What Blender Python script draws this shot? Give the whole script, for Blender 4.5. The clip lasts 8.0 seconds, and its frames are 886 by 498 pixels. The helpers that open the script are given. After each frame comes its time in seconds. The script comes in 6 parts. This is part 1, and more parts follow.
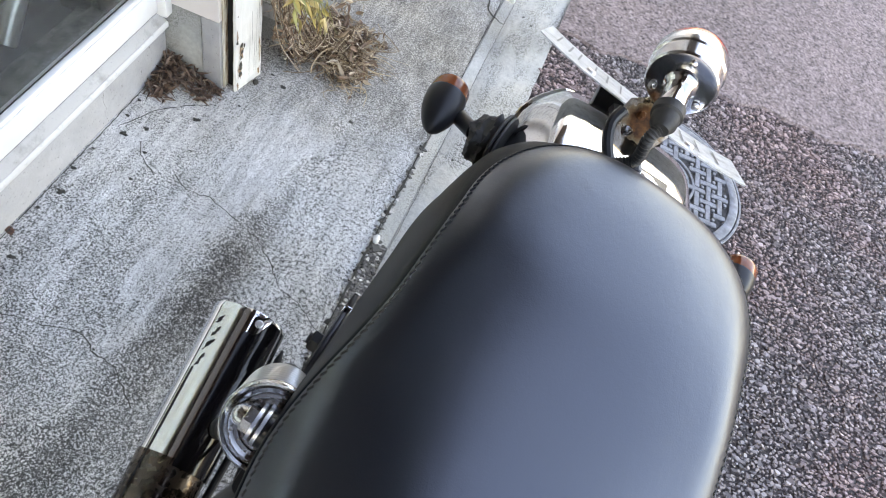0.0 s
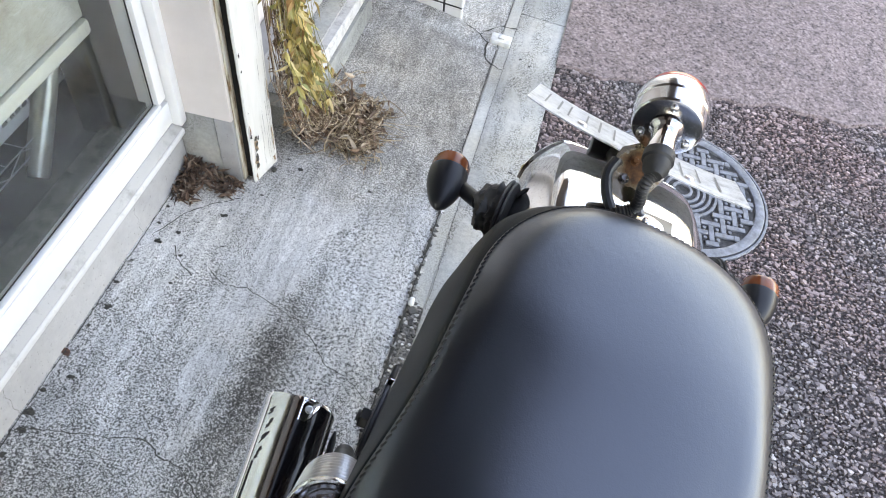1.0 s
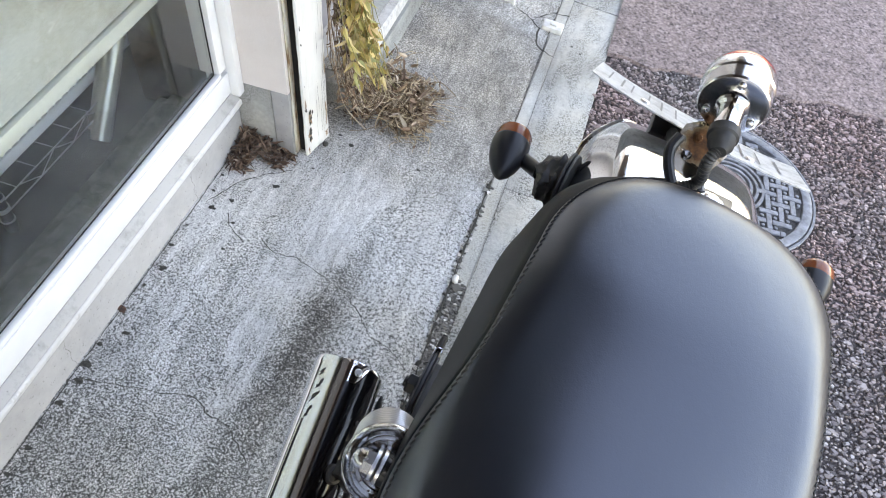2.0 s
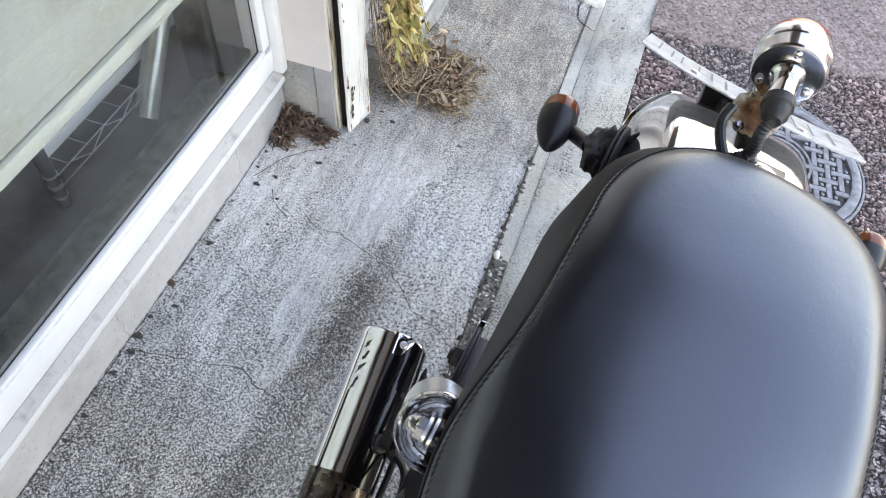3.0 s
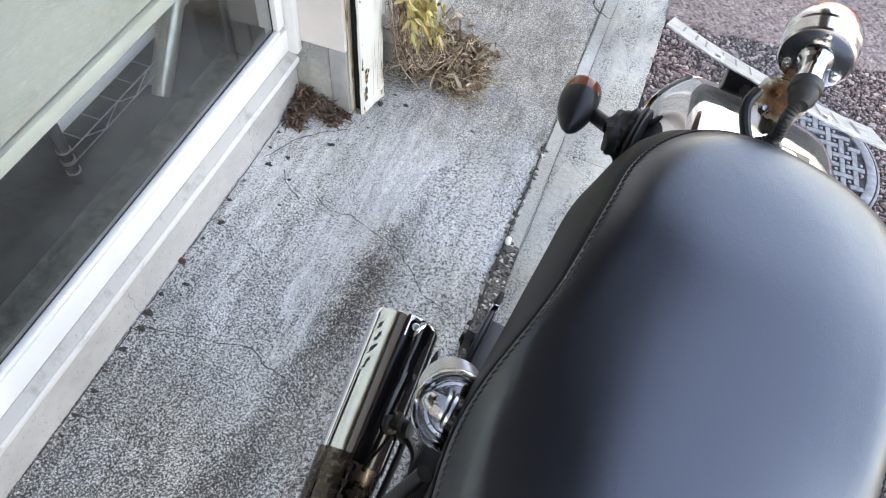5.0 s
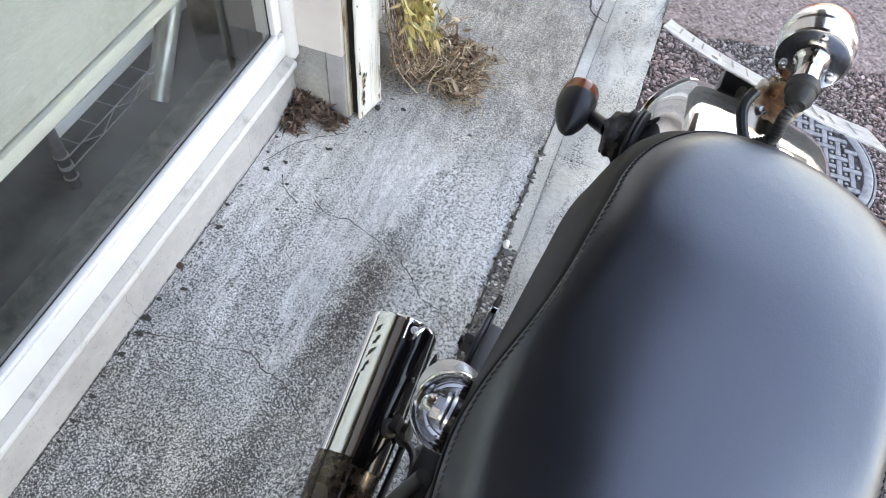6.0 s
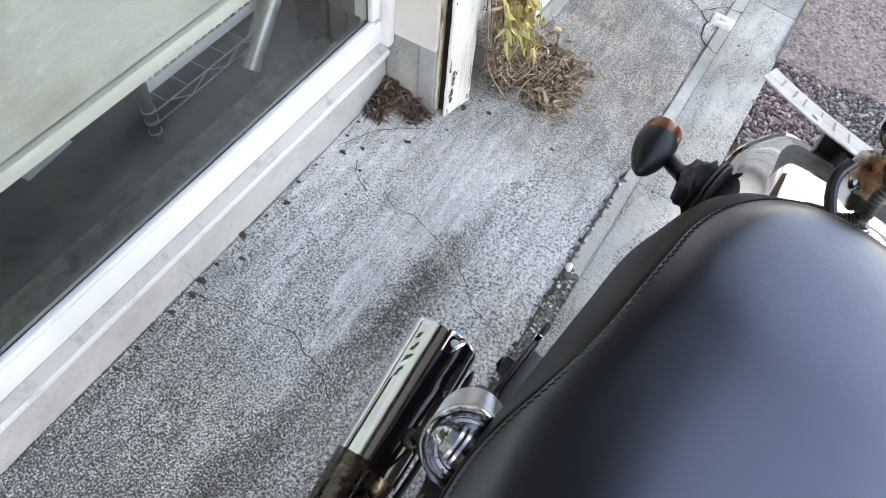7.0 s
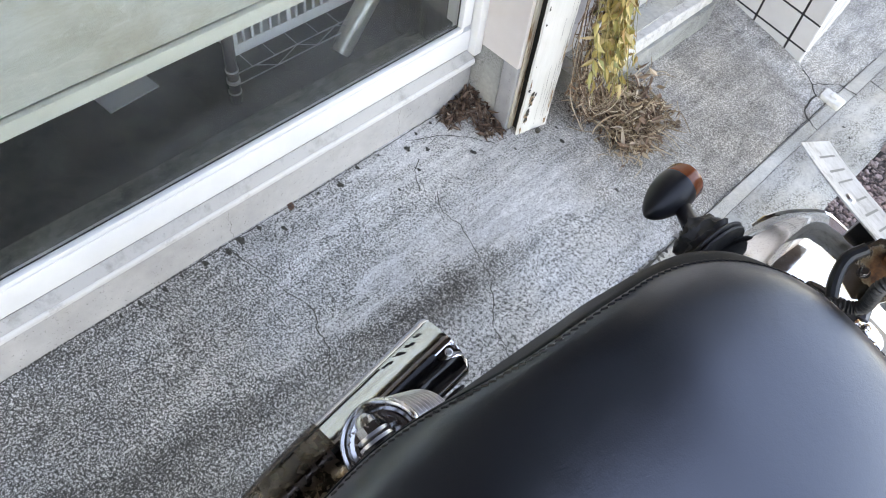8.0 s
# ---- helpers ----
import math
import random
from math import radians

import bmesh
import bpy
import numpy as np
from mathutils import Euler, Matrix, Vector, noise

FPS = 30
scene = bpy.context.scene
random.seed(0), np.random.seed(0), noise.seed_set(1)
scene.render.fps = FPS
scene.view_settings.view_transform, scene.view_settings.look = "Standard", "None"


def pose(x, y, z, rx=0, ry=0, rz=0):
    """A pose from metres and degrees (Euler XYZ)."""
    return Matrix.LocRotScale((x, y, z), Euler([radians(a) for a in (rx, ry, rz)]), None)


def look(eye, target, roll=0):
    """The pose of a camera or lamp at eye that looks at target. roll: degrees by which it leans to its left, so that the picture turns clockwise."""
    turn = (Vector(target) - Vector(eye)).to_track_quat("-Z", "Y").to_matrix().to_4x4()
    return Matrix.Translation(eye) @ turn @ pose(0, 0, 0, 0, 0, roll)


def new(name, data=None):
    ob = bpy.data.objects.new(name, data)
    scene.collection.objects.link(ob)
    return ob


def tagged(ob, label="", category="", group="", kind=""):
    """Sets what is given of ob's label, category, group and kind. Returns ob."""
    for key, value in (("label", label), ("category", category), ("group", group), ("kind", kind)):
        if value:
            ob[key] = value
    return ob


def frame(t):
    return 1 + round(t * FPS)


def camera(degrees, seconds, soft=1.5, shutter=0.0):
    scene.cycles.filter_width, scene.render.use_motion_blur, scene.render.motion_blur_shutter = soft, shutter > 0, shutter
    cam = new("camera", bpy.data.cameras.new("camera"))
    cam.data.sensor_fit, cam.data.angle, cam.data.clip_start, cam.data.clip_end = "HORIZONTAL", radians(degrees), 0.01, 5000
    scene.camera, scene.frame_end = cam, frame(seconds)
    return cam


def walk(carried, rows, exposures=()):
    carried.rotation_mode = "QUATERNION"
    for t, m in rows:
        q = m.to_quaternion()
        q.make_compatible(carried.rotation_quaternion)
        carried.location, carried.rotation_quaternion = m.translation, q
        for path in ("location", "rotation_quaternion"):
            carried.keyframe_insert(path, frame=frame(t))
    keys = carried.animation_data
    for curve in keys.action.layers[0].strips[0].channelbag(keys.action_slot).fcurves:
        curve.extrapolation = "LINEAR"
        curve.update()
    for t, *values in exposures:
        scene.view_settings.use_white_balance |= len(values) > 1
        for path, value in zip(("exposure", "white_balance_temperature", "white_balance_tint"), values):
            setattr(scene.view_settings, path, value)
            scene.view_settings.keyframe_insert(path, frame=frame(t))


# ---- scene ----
cam = camera(60.6, 8.0, soft=1.0)
PATH = [
    (0.0, (0.1449, 0.0809, 1.2959), (0.084, 1.301, -0.2877), 20.86),
    (0.2, (0.1573, 0.0756, 1.2964), (0.0051, 1.2675, -0.3024), 15.23),
    (0.5, (0.1643, 0.077, 1.3114), (-0.0218, 1.2913, -0.2669), 11.35),
    (0.8, (0.1551, 0.0851, 1.3428), (-0.0524, 1.3333, -0.2061), 7.82),
    (1.0, (0.1568, 0.0941, 1.3498), (-0.0368, 1.3542, -0.1912), 6.98),
    (1.2, (0.1565, 0.09, 1.349), (-0.0607, 1.3325, -0.2032), 6.07),
    (2.3, (0.1303, 0.043, 1.3429), (-0.1451, 1.2547, -0.2243), 6.99),
    (2.5, (0.1323, 0.0427, 1.3398), (-0.1523, 1.2213, -0.2508), 5.96),
    (2.8, (0.1254, 0.0389, 1.3473), (-0.2114, 1.1796, -0.2606), 3.34),
    (3.0, (0.1242, 0.0353, 1.3448), (-0.2123, 1.1889, -0.2539), 3.95),
    (3.2, (0.1171, 0.0305, 1.3414), (-0.2403, 1.1696, -0.2632), 3.27),
    (3.5, (0.119, 0.0304, 1.3378), (-0.2455, 1.1558, -0.2748), 3.37),
    (4.0, (0.1173, 0.0265, 1.338), (-0.2481, 1.1566, -0.2712), 3.69),
    (4.5, (0.1101, 0.0216, 1.3382), (-0.2304, 1.1695, -0.2638), 4.89),
    (4.7, (0.1118, 0.0251, 1.335), (-0.2275, 1.153, -0.2813), 4.9),
    (6.0, (0.1131, 0.0221, 1.3313), (-0.2252, 1.1638, -0.2756), 4.77),
    (6.2, (0.1117, 0.0245, 1.3355), (-0.2163, 1.1592, -0.2785), 5.47),
    (6.5, (0.1156, 0.0235, 1.3341), (-0.242, 1.1473, -0.2812), 5.63),
    (6.8, (0.1116, 0.0466, 1.3286), (-0.3372, 1.1111, -0.304), 4.92),
    (7.0, (0.1227, 0.0715, 1.3265), (-0.3858, 1.1153, -0.302), 6.64),
    (7.2, (0.1407, 0.1063, 1.3221), (-0.4218, 1.1179, -0.3089), 9.28),
    (7.5, (0.1603, 0.1392, 1.2997), (-0.4744, 1.0539, -0.3618), 9.58),
    (7.7, (0.1687, 0.1399, 1.3036), (-0.4703, 1.0433, -0.3624), 10.56),
    (8.0, (0.2168, 0.1289, 1.3169), (-0.5058, 1.058, -0.3), 9.67),
]
walk(cam, [(t, look(eye, target, roll)) for t, eye, target, roll in PATH],
     exposures=[(0, 3.27, 9700, 20), (3.5, 3.27, 9700, 20), (6.4, 3.31, 9700, 20), (8, 3.19, 9600, 21)])

# ---- light ----
world = bpy.data.worlds.new("sky")
scene.world = world
world.use_nodes = True
wn = world.node_tree
sky = wn.nodes.new("ShaderNodeTexSky")
sky.sky_type, sky.sun_disc = "NISHITA", False
sky.sun_elevation, sky.sun_rotation = radians(38), radians(-100)
sky.air_density, sky.dust_density, sky.ozone_density = 1.0, 1.2, 1.3
wn.links.new(sky.outputs[0], wn.nodes["Background"].inputs[0])
wn.nodes["Background"].inputs[1].default_value = 0.15
# the sun stands behind the building, which keeps the pavement in open shade
sun_data = bpy.data.lights.new("sun", "SUN")
sun_data.energy, sun_data.angle, sun_data.color = 3.0, radians(0.53), (1.0, 0.95, 0.88)
sun = new("sun", sun_data)
sun.matrix_world = look((-7.8, -1.4, 6.2), (0, 0, 0))

# ---- helpers ----
SLOPE = Matrix.Rotation(radians(5.5), 4, "Y")      # the pavement falls towards the road
BIKE = Matrix.Translation((0.124, 0.70, -0.012)) @ Matrix.Rotation(radians(-5), 4, "Z") @ Matrix.Rotation(radians(10), 4, "Y")


def slab_z(x):
    return -x * math.tan(radians(5.5))


def finish(bm, name, material, smooth=35):
    bmesh.ops.recalc_face_normals(bm, faces=bm.faces)
    me = bpy.data.meshes.new(name)
    bm.to_mesh(me)
    bm.free()
    if material:
        me.materials.append(material)
    if smooth:
        me.shade_smooth()
        me.set_sharp_from_angle(angle=radians(smooth))
    return me


def part(name, bm, material, parent, label="", smooth=35):
    ob = new(name, finish(bm, name, material, smooth))
    ob.parent = parent
    if label:
        ob["label"] = label
    return ob


def solid(name, bm, material, label, category, kind="", m=None, smooth=35, group=""):
    ob = new(name, finish(bm, name, material, smooth))
    if m is not None:
        ob.matrix_world = m
    return tagged(ob, label, category, group, kind)


def empty(name, m, label, category, kind="", group=""):
    ob = new(name)
    ob.empty_display_size = 0.05
    ob.matrix_world = m
    return tagged(ob, label, category, group, kind)


def raw(name, verts, faces, material, smooth=0):
    me = bpy.data.meshes.new(name)
    me.from_pydata(verts, [], faces)
    me.update()
    if material:
        me.materials.append(material)
    if smooth:
        me.shade_smooth()
        me.set_sharp_from_angle(angle=radians(smooth))
    return me


def box(bm, x0, x1, y0, y1, z0, z1, bevel=0.0, m=None, seg=2):
    r = bmesh.ops.create_cube(bm, size=1.0)
    vs = r["verts"]
    for v in vs:
        v.co = Vector(((x0 + x1) / 2 + v.co.x * (x1 - x0), (y0 + y1) / 2 + v.co.y * (y1 - y0), (z0 + z1) / 2 + v.co.z * (z1 - z0)))
    if m is not None:
        bmesh.ops.transform(bm, matrix=m, verts=vs)
    if bevel:
        es = list({e for v in vs for e in v.link_edges})
        bmesh.ops.bevel(bm, geom=es, offset=bevel, segments=seg, affect="EDGES", profile=0.5)
    return bm


def axis_matrix(p, d):
    return Matrix.Translation(p) @ Vector(d).to_track_quat("Z", "Y").to_matrix().to_4x4()


def lathe(bm, profile, p, d, seg=32, close=True):
    """Turns (along, radius) pairs about the axis d from p."""
    m = axis_matrix(p, d)
    rings = []
    for a, r in profile:
        if r < 1e-5:
            rings.append([bm.verts.new(m @ Vector((0, 0, a)))])
        else:
            rings.append([bm.verts.new(m @ Vector((r * math.cos(k * math.tau / seg), r * math.sin(k * math.tau / seg), a))) for k in range(seg)])
    for a, b in zip(rings, rings[1:]):
        for k in range(seg):
            j = (k + 1) % seg
            if len(a) == 1 and len(b) > 1:
                bm.faces.new((a[0], b[k], b[j]))
            elif len(b) == 1 and len(a) > 1:
                bm.faces.new((a[k], a[j], b[0]))
            elif len(a) > 1:
                bm.faces.new((a[k], a[j], b[j], b[k]))
    if close:
        for ring in (rings[0], rings[-1]):
            if len(ring) > 2:
                bm.faces.new(ring)
    return bm


def tube(bm, pts, r, seg=10, caps=True):
    """A tube through points; r is one radius or one for each point."""
    pts = [Vector(p) for p in pts]
    rs = r if isinstance(r, (list, tuple)) else [r] * len(pts)
    rings, up = [], Vector((0.13, 0.37, 0.92))
    for i, p in enumerate(pts):
        d = (pts[min(i + 1, len(pts) - 1)] - pts[max(i - 1, 0)]).normalized()
        side = d.cross(up)
        if side.length < 1e-4:
            side = d.cross(Vector((1, 0, 0)))
        side.normalize()
        up = side.cross(d).normalized()
        rings.append([bm.verts.new(p + rs[i] * (math.cos(k * math.tau / seg) * side + math.sin(k * math.tau / seg) * up)) for k in range(seg)])
    for a, b in zip(rings, rings[1:]):
        for k in range(seg):
            j = (k + 1) % seg
            bm.faces.new((a[k], a[j], b[j], b[k]))
    if caps:
        bm.faces.new(rings[0])
        bm.faces.new(rings[-1])
    return bm


def smooth_path(pts, n=8):
    """Points along a Catmull-Rom curve."""
    p = [Vector(q) for q in pts]
    p = [2 * p[0] - p[1]] + p + [2 * p[-1] - p[-2]]
    out = []
    for i in range(1, len(p) - 2):
        a, b, c, d = p[i - 1:i + 3]
        for k in range(n):
            t = k / n
            out.append(0.5 * (2 * b + (c - a) * t + (2 * a - 5 * b + 4 * c - d) * t * t + (3 * b - a - 3 * c + d) * t ** 3))
    out.append(p[-2])
    return out


def grid(bm, rows):
    """Faces between rows of points of one length."""
    vs = [[bm.verts.new(p) for p in row] for row in rows]
    for a, b in zip(vs, vs[1:]):
        for k in range(len(a) - 1):
            bm.faces.new((a[k], a[k + 1], b[k + 1], b[k]))
    return vs


# ---- materials ----
class Mat:
    """A node material built step by step."""

    def __init__(self, name, color=(0.5, 0.5, 0.5), rough=0.5, metal=0.0, spec=0.5):
        self.m = bpy.data.materials.new(name)
        self.m.use_nodes = True
        self.t = self.m.node_tree
        self.b = self.t.nodes["Principled BSDF"]
        self.b.inputs["Base Color"].default_value = (*color, 1)
        self.b.inputs["Roughness"].default_value = rough
        self.b.inputs["Metallic"].default_value = metal
        self.b.inputs["Specular IOR Level"].default_value = spec
        tc = self.t.nodes.new("ShaderNodeTexCoord")
        self.co = tc.outputs["Object"]
        self.height = None

    def node(self, kind, **inputs):
        n = self.t.nodes.new(kind)
        for k, v in inputs.items():
            k = k.replace("_", " ")
            if hasattr(v, "is_linked"):
                self.t.links.new(v, n.inputs[k])
            else:
                n.inputs[k].default_value = v
        return n

    def scaled(self, s):
        n = self.node("ShaderNodeMapping", Vector=self.co)
        n.inputs["Scale"].default_value = s
        return n.outputs[0]

    def noise(self, scale, detail=4, rough=0.55, stretch=None, distortion=0.0):
        return self.node("ShaderNodeTexNoise", Vector=self.scaled(stretch) if stretch else self.co, Scale=scale, Detail=detail,
                         Roughness=rough, Distortion=distortion).outputs["Fac"]

    def cells(self, scale, feature="F1", out="Distance", stretch=None):
        n = self.node("ShaderNodeTexVoronoi", Vector=self.scaled(stretch) if stretch else self.co, Scale=scale)
        n.feature = feature
        return n.outputs[out]

    def ramp(self, fac, *stops):
        n = self.node("ShaderNodeValToRGB", Fac=fac)
        el = n.color_ramp.elements
        while len(el) < len(stops):
            el.new(0.5)
        for e, (p, c) in zip(el, stops):
            e.position = p
            e.color = (*c, 1) if isinstance(c, tuple) else (c, c, c, 1)
        return n.outputs[0]

    def mix(self, fac, a, b, kind="MIX"):
        n = self.t.nodes.new("ShaderNodeMix")
        n.data_type, n.blend_type = "RGBA", kind
        for i, v in ((0, fac), (6, a), (7, b)):
            if hasattr(v, "is_linked"):
                self.t.links.new(v, n.inputs[i])
            elif i == 0:
                n.inputs[i].default_value = v
            else:
                n.inputs[i].default_value = (*v, 1) if isinstance(v, tuple) else (v, v, v, 1)
        return n.outputs[2]

    def math(self, kind, p, q):
        n = self.t.nodes.new("ShaderNodeMath")
        n.operation = kind
        for i, v in enumerate((p, q)):
            if hasattr(v, "is_linked"):
                self.t.links.new(v, n.inputs[i])
            else:
                n.inputs[i].default_value = v
        return n.outputs[0]

    def warped_x(self, amount, scale):
        """x from the wall (0) to the kerb (1), wavering."""
        w = self.math("MULTIPLY", self.math("SUBTRACT", self.noise(scale, 4, 0.6), 0.5), amount)
        return self.math("DIVIDE", self.math("ADD", self.math("ADD", self.axis(0), 0.64), w), 0.60)

    def shifted(self, fac, by, amount):
        return self.math("ADD", fac, self.math("MULTIPLY", self.math("SUBTRACT", by, 0.5), amount))

    def island(self):
        return self.t.nodes.new("ShaderNodeNewGeometry").outputs["Random Per Island"]

    def random(self):
        return self.t.nodes.new("ShaderNodeObjectInfo").outputs["Random"]

    def axis(self, i):
        n = self.node("ShaderNodeSeparateXYZ", Vector=self.co)
        return n.outputs[i]

    def color(self, c):
        self.t.links.new(c, self.b.inputs["Base Color"])
        return self

    def rough(self, r):
        self.t.links.new(r, self.b.inputs["Roughness"])
        return self

    def metal(self, r):
        self.t.links.new(r, self.b.inputs["Metallic"])
        return self

    def bump(self, h, strength=0.4, distance=0.002):
        n = self.node("ShaderNodeBump", Strength=strength, Distance=distance, Height=h)
        if self.height:
            self.t.links.new(self.height, n.inputs["Normal"])
        self.height = n.outputs[0]
        self.t.links.new(self.height, self.b.inputs["Normal"])
        return self


def concrete(name, light, dark, paste, worn_scale=3.0, speck=420, worn=(0.42, 0.6)):
    a = Mat(name, light, 0.85, spec=0.3)
    spots = a.ramp(a.noise(speck, 3, 0.7), (0.40, dark), (0.56, light))
    smear = a.noise(worn_scale, 5, 0.6, stretch=(1.6, 0.55, 1.0), distortion=0.6)
    fine = a.ramp(a.noise(90, 5, 0.65), (0.3, tuple(v * 0.82 for v in paste)), (0.7, tuple(min(1, v * 1.1) for v in paste)))
    c = a.mix(a.ramp(smear, (worn[0], 0.0), (worn[1], 1.0)), spots, fine)
    dirt = a.ramp(a.noise(2.3, 6, 0.62), (0.33, 0.58), (0.62, 1.0))
    c = a.mix(1.0, c, dirt, "MULTIPLY")
    tint = a.ramp(a.noise(5.0, 3, 0.5), (0.35, (0.97, 1.0, 1.03)), (0.7, (1.03, 1.0, 0.95)))
    a.color(a.mix(1.0, c, tint, "MULTIPLY"))
    a.bump(a.noise(speck * 0.9, 3, 0.7), 0.55, 0.0018).bump(a.noise(18, 4), 0.35, 0.004)
    return a


M = {}
a = Mat("pavement_concrete", (0.4, 0.4, 0.4), 0.85, spec=0.3)
drift = a.math("MULTIPLY", a.math("SUBTRACT", a.axis(1), 0.7), 0.2)
bands = a.ramp(a.math("SUBTRACT", a.warped_x(0.16, 6.0), drift), (0.0, 0.30), (0.20, 0.31), (0.33, 0.26), (0.42, 0.10), (0.51, 0.04), (0.565, 0.90), (0.64, 0.64), (0.72, 0.44), (1.0, 0.46))
blotch = a.mix(0.45, a.ramp(a.noise(6.5, 6, 0.7, stretch=(1.5, 0.55, 1.0), distortion=0.5), (0.34, 0.0), (0.66, 1.0)), a.ramp(a.noise(24, 5, 0.7, stretch=(1.5, 0.7, 1.0)), (0.36, 0.0), (0.64, 1.0)))
# more bare grit at low y, which also puts the dimmer light there into colour
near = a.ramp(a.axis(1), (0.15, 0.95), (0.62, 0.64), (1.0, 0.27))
wear_and_shade = a.math("ADD", a.mix(0.36, a.mix(0.50, bands, blotch), near), a.ramp(a.axis(1), (0.15, 0.20), (0.60, 0.0)))
far_off = a.t.nodes.new("ShaderNodeVectorMath")
far_off.operation = "DISTANCE"
a.t.links.new(a.scaled((1.0, 0.26, 1.0)), far_off.inputs[0])
far_off.inputs[1].default_value = (-0.276, 0.200, 0.0)
oil = a.ramp(a.math("ADD", far_off.outputs["Value"], a.math("MULTIPLY", a.math("SUBTRACT", a.noise(22, 5, 0.7), 0.5), 0.09)), (0.015, 0.32), (0.075, 0.0))
wear_and_shade = a.math("ADD", wear_and_shade, oil)
coarse, fine_grain, stones = a.noise(230, 3, 0.65), a.noise(520, 2, 0.6), a.cells(480, out="Color")
clump = a.noise(60, 4, 0.65)
pits = a.math("ADD", a.math("MULTIPLY", coarse, 1.5), a.math("ADD", a.math("MULTIPLY", fine_grain, 1.0), a.math("ADD", a.math("MULTIPLY", stones, 0.38), a.math("MULTIPLY", clump, 0.22))))
speck = a.math("ADD", pits, -1.05)
kerb_side = a.ramp(a.warped_x(0.22, 5.0), (0.60, 0.0), (0.70, 0.8))
big = a.math("ADD", a.math("MULTIPLY", a.noise(150, 3, 0.6), 1.5), a.math("ADD", a.math("MULTIPLY", a.cells(300, out="Color"), 0.42), a.math("MULTIPLY", fine_grain, 1.05)))
pits = a.mix(kerb_side, pits, big)
pits = a.shifted(a.math("ADD", pits, -1.045), wear_and_shade, 0.46)
grit = a.ramp(pits, (0.30, (0.62, 0.62, 0.615)), (0.45, (0.47, 0.47, 0.466)), (0.55, (0.255, 0.255, 0.252)), (0.66, (0.115, 0.114, 0.111)), (0.82, (0.055, 0.055, 0.053)))
# trowelled cement paste left standing in drawn-out streaks
streak = a.noise(16, 6, 0.72, stretch=(3.2, 0.42, 1.0), distortion=0.3)
paste_col = a.ramp(a.noise(75, 6, 0.78, stretch=(1.6, 0.7, 1.0)), (0.36, (0.38, 0.38, 0.382)), (0.50, (0.54, 0.54, 0.545)), (0.62, (0.66, 0.66, 0.662)))
paste_col = a.mix(a.ramp(speck, (0.60, 0.0), (0.76, 0.7)), paste_col, (0.17, 0.17, 0.168))
cover = a.ramp(a.math("ADD", a.math("SUBTRACT", a.math("MULTIPLY", streak, 0.62), wear_and_shade), a.math("MULTIPLY", clump, 0.35)), (0.06, 0.0), (0.20, 0.85))
cover = a.math("MULTIPLY", cover, a.math("MULTIPLY", a.ramp(a.warped_x(0.16, 6.0), (0.56, 1.0), (0.66, 0.25)), a.ramp(a.axis(1), (0.15, 0.45), (0.55, 1.0))))
grit = a.mix(cover, grit, paste_col)
worn = a.ramp(a.shifted(speck, a.noise(95, 4, 0.7), -0.5), (0.28, (0.54, 0.525, 0.495)), (0.42, (0.36, 0.348, 0.325)), (0.54, (0.225, 0.214, 0.197)), (0.70, (0.115, 0.108, 0.098)))
worn = a.mix(1.0, worn, a.ramp(a.noise(13, 6, 0.75), (0.34, 0.66), (0.60, 1.12)), "MULTIPLY")
far_y = a.math("ADD", a.math("MULTIPLY", a.axis(1), 0.5), a.math("MULTIPLY", a.math("SUBTRACT", a.noise(9, 5, 0.7), 0.5), 0.18))
grit = a.mix(a.ramp(far_y, (0.57, 0.0), (0.69, 0.85)), grit, worn)
sand = a.ramp(a.noise(900, 2, 0.7), (0.34, 0.82), (0.66, 1.52))
soot = a.ramp(a.noise(3.1, 6, 0.65, stretch=(1.3, 0.6, 1.0)), (0.32, 0.74), (0.60, 1.05))
smear = a.ramp(streak, (0.36, 0.78), (0.50, 0.98), (0.64, 1.14))
c = a.mix(1.0, a.mix(1.0, a.mix(1.0, grit, sand, "MULTIPLY"), soot, "MULTIPLY"), smear, "MULTIPLY")
# a later, paler bay past the ragged joint
bay = a.ramp(a.math("ADD", a.math("MULTIPLY", a.axis(1), 0.5), a.math("MULTIPLY", a.axis(0), 0.12)), (0.962, (0.96, 0.93, 0.90)), (0.975, (1.16, 1.16, 1.16)))
c = a.mix(a.ramp(far_y, (0.60, 0.0), (0.72, 1.0)), c, a.mix(1.0, c, bay, "MULTIPLY"))
tint = a.mix(oil, a.ramp(a.noise(2.2, 3, 0.5), (0.40, (0.985, 1.0, 1.02)), (0.62, (1.03, 1.0, 0.96))), (1.02, 0.88, 0.74))
a.color(a.mix(1.0, c, tint, "MULTIPLY"))
a.bump(pits, 0.6, -0.0022).bump(streak, 0.10, 0.003).bump(a.noise(16, 4), 0.35, 0.004)
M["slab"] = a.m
M["kerb"] = concrete("kerb_concrete", (0.60, 0.585, 0.54), (0.17, 0.165, 0.15), (0.58, 0.565, 0.52), 12.0, 230).m
M["mortar"] = concrete("mortar", (0.62, 0.60, 0.545), (0.34, 0.33, 0.30), (0.60, 0.58, 0.53), 8.0, 260).m
a = Mat("plinth_render", (0.58, 0.58, 0.57), 0.8)
pock = a.ramp(a.noise(150, 4, 0.75), (0.30, 0.30), (0.38, 1.0))
c = a.ramp(a.noise(9, 6, 0.65), (0.3, (0.315, 0.31, 0.312)), (0.68, (0.44, 0.435, 0.433)))
a.color(a.mix(1.0, c, pock, "MULTIPLY")).bump(a.noise(150, 3), 0.6, 0.0018)
M["plinth"] = a.m
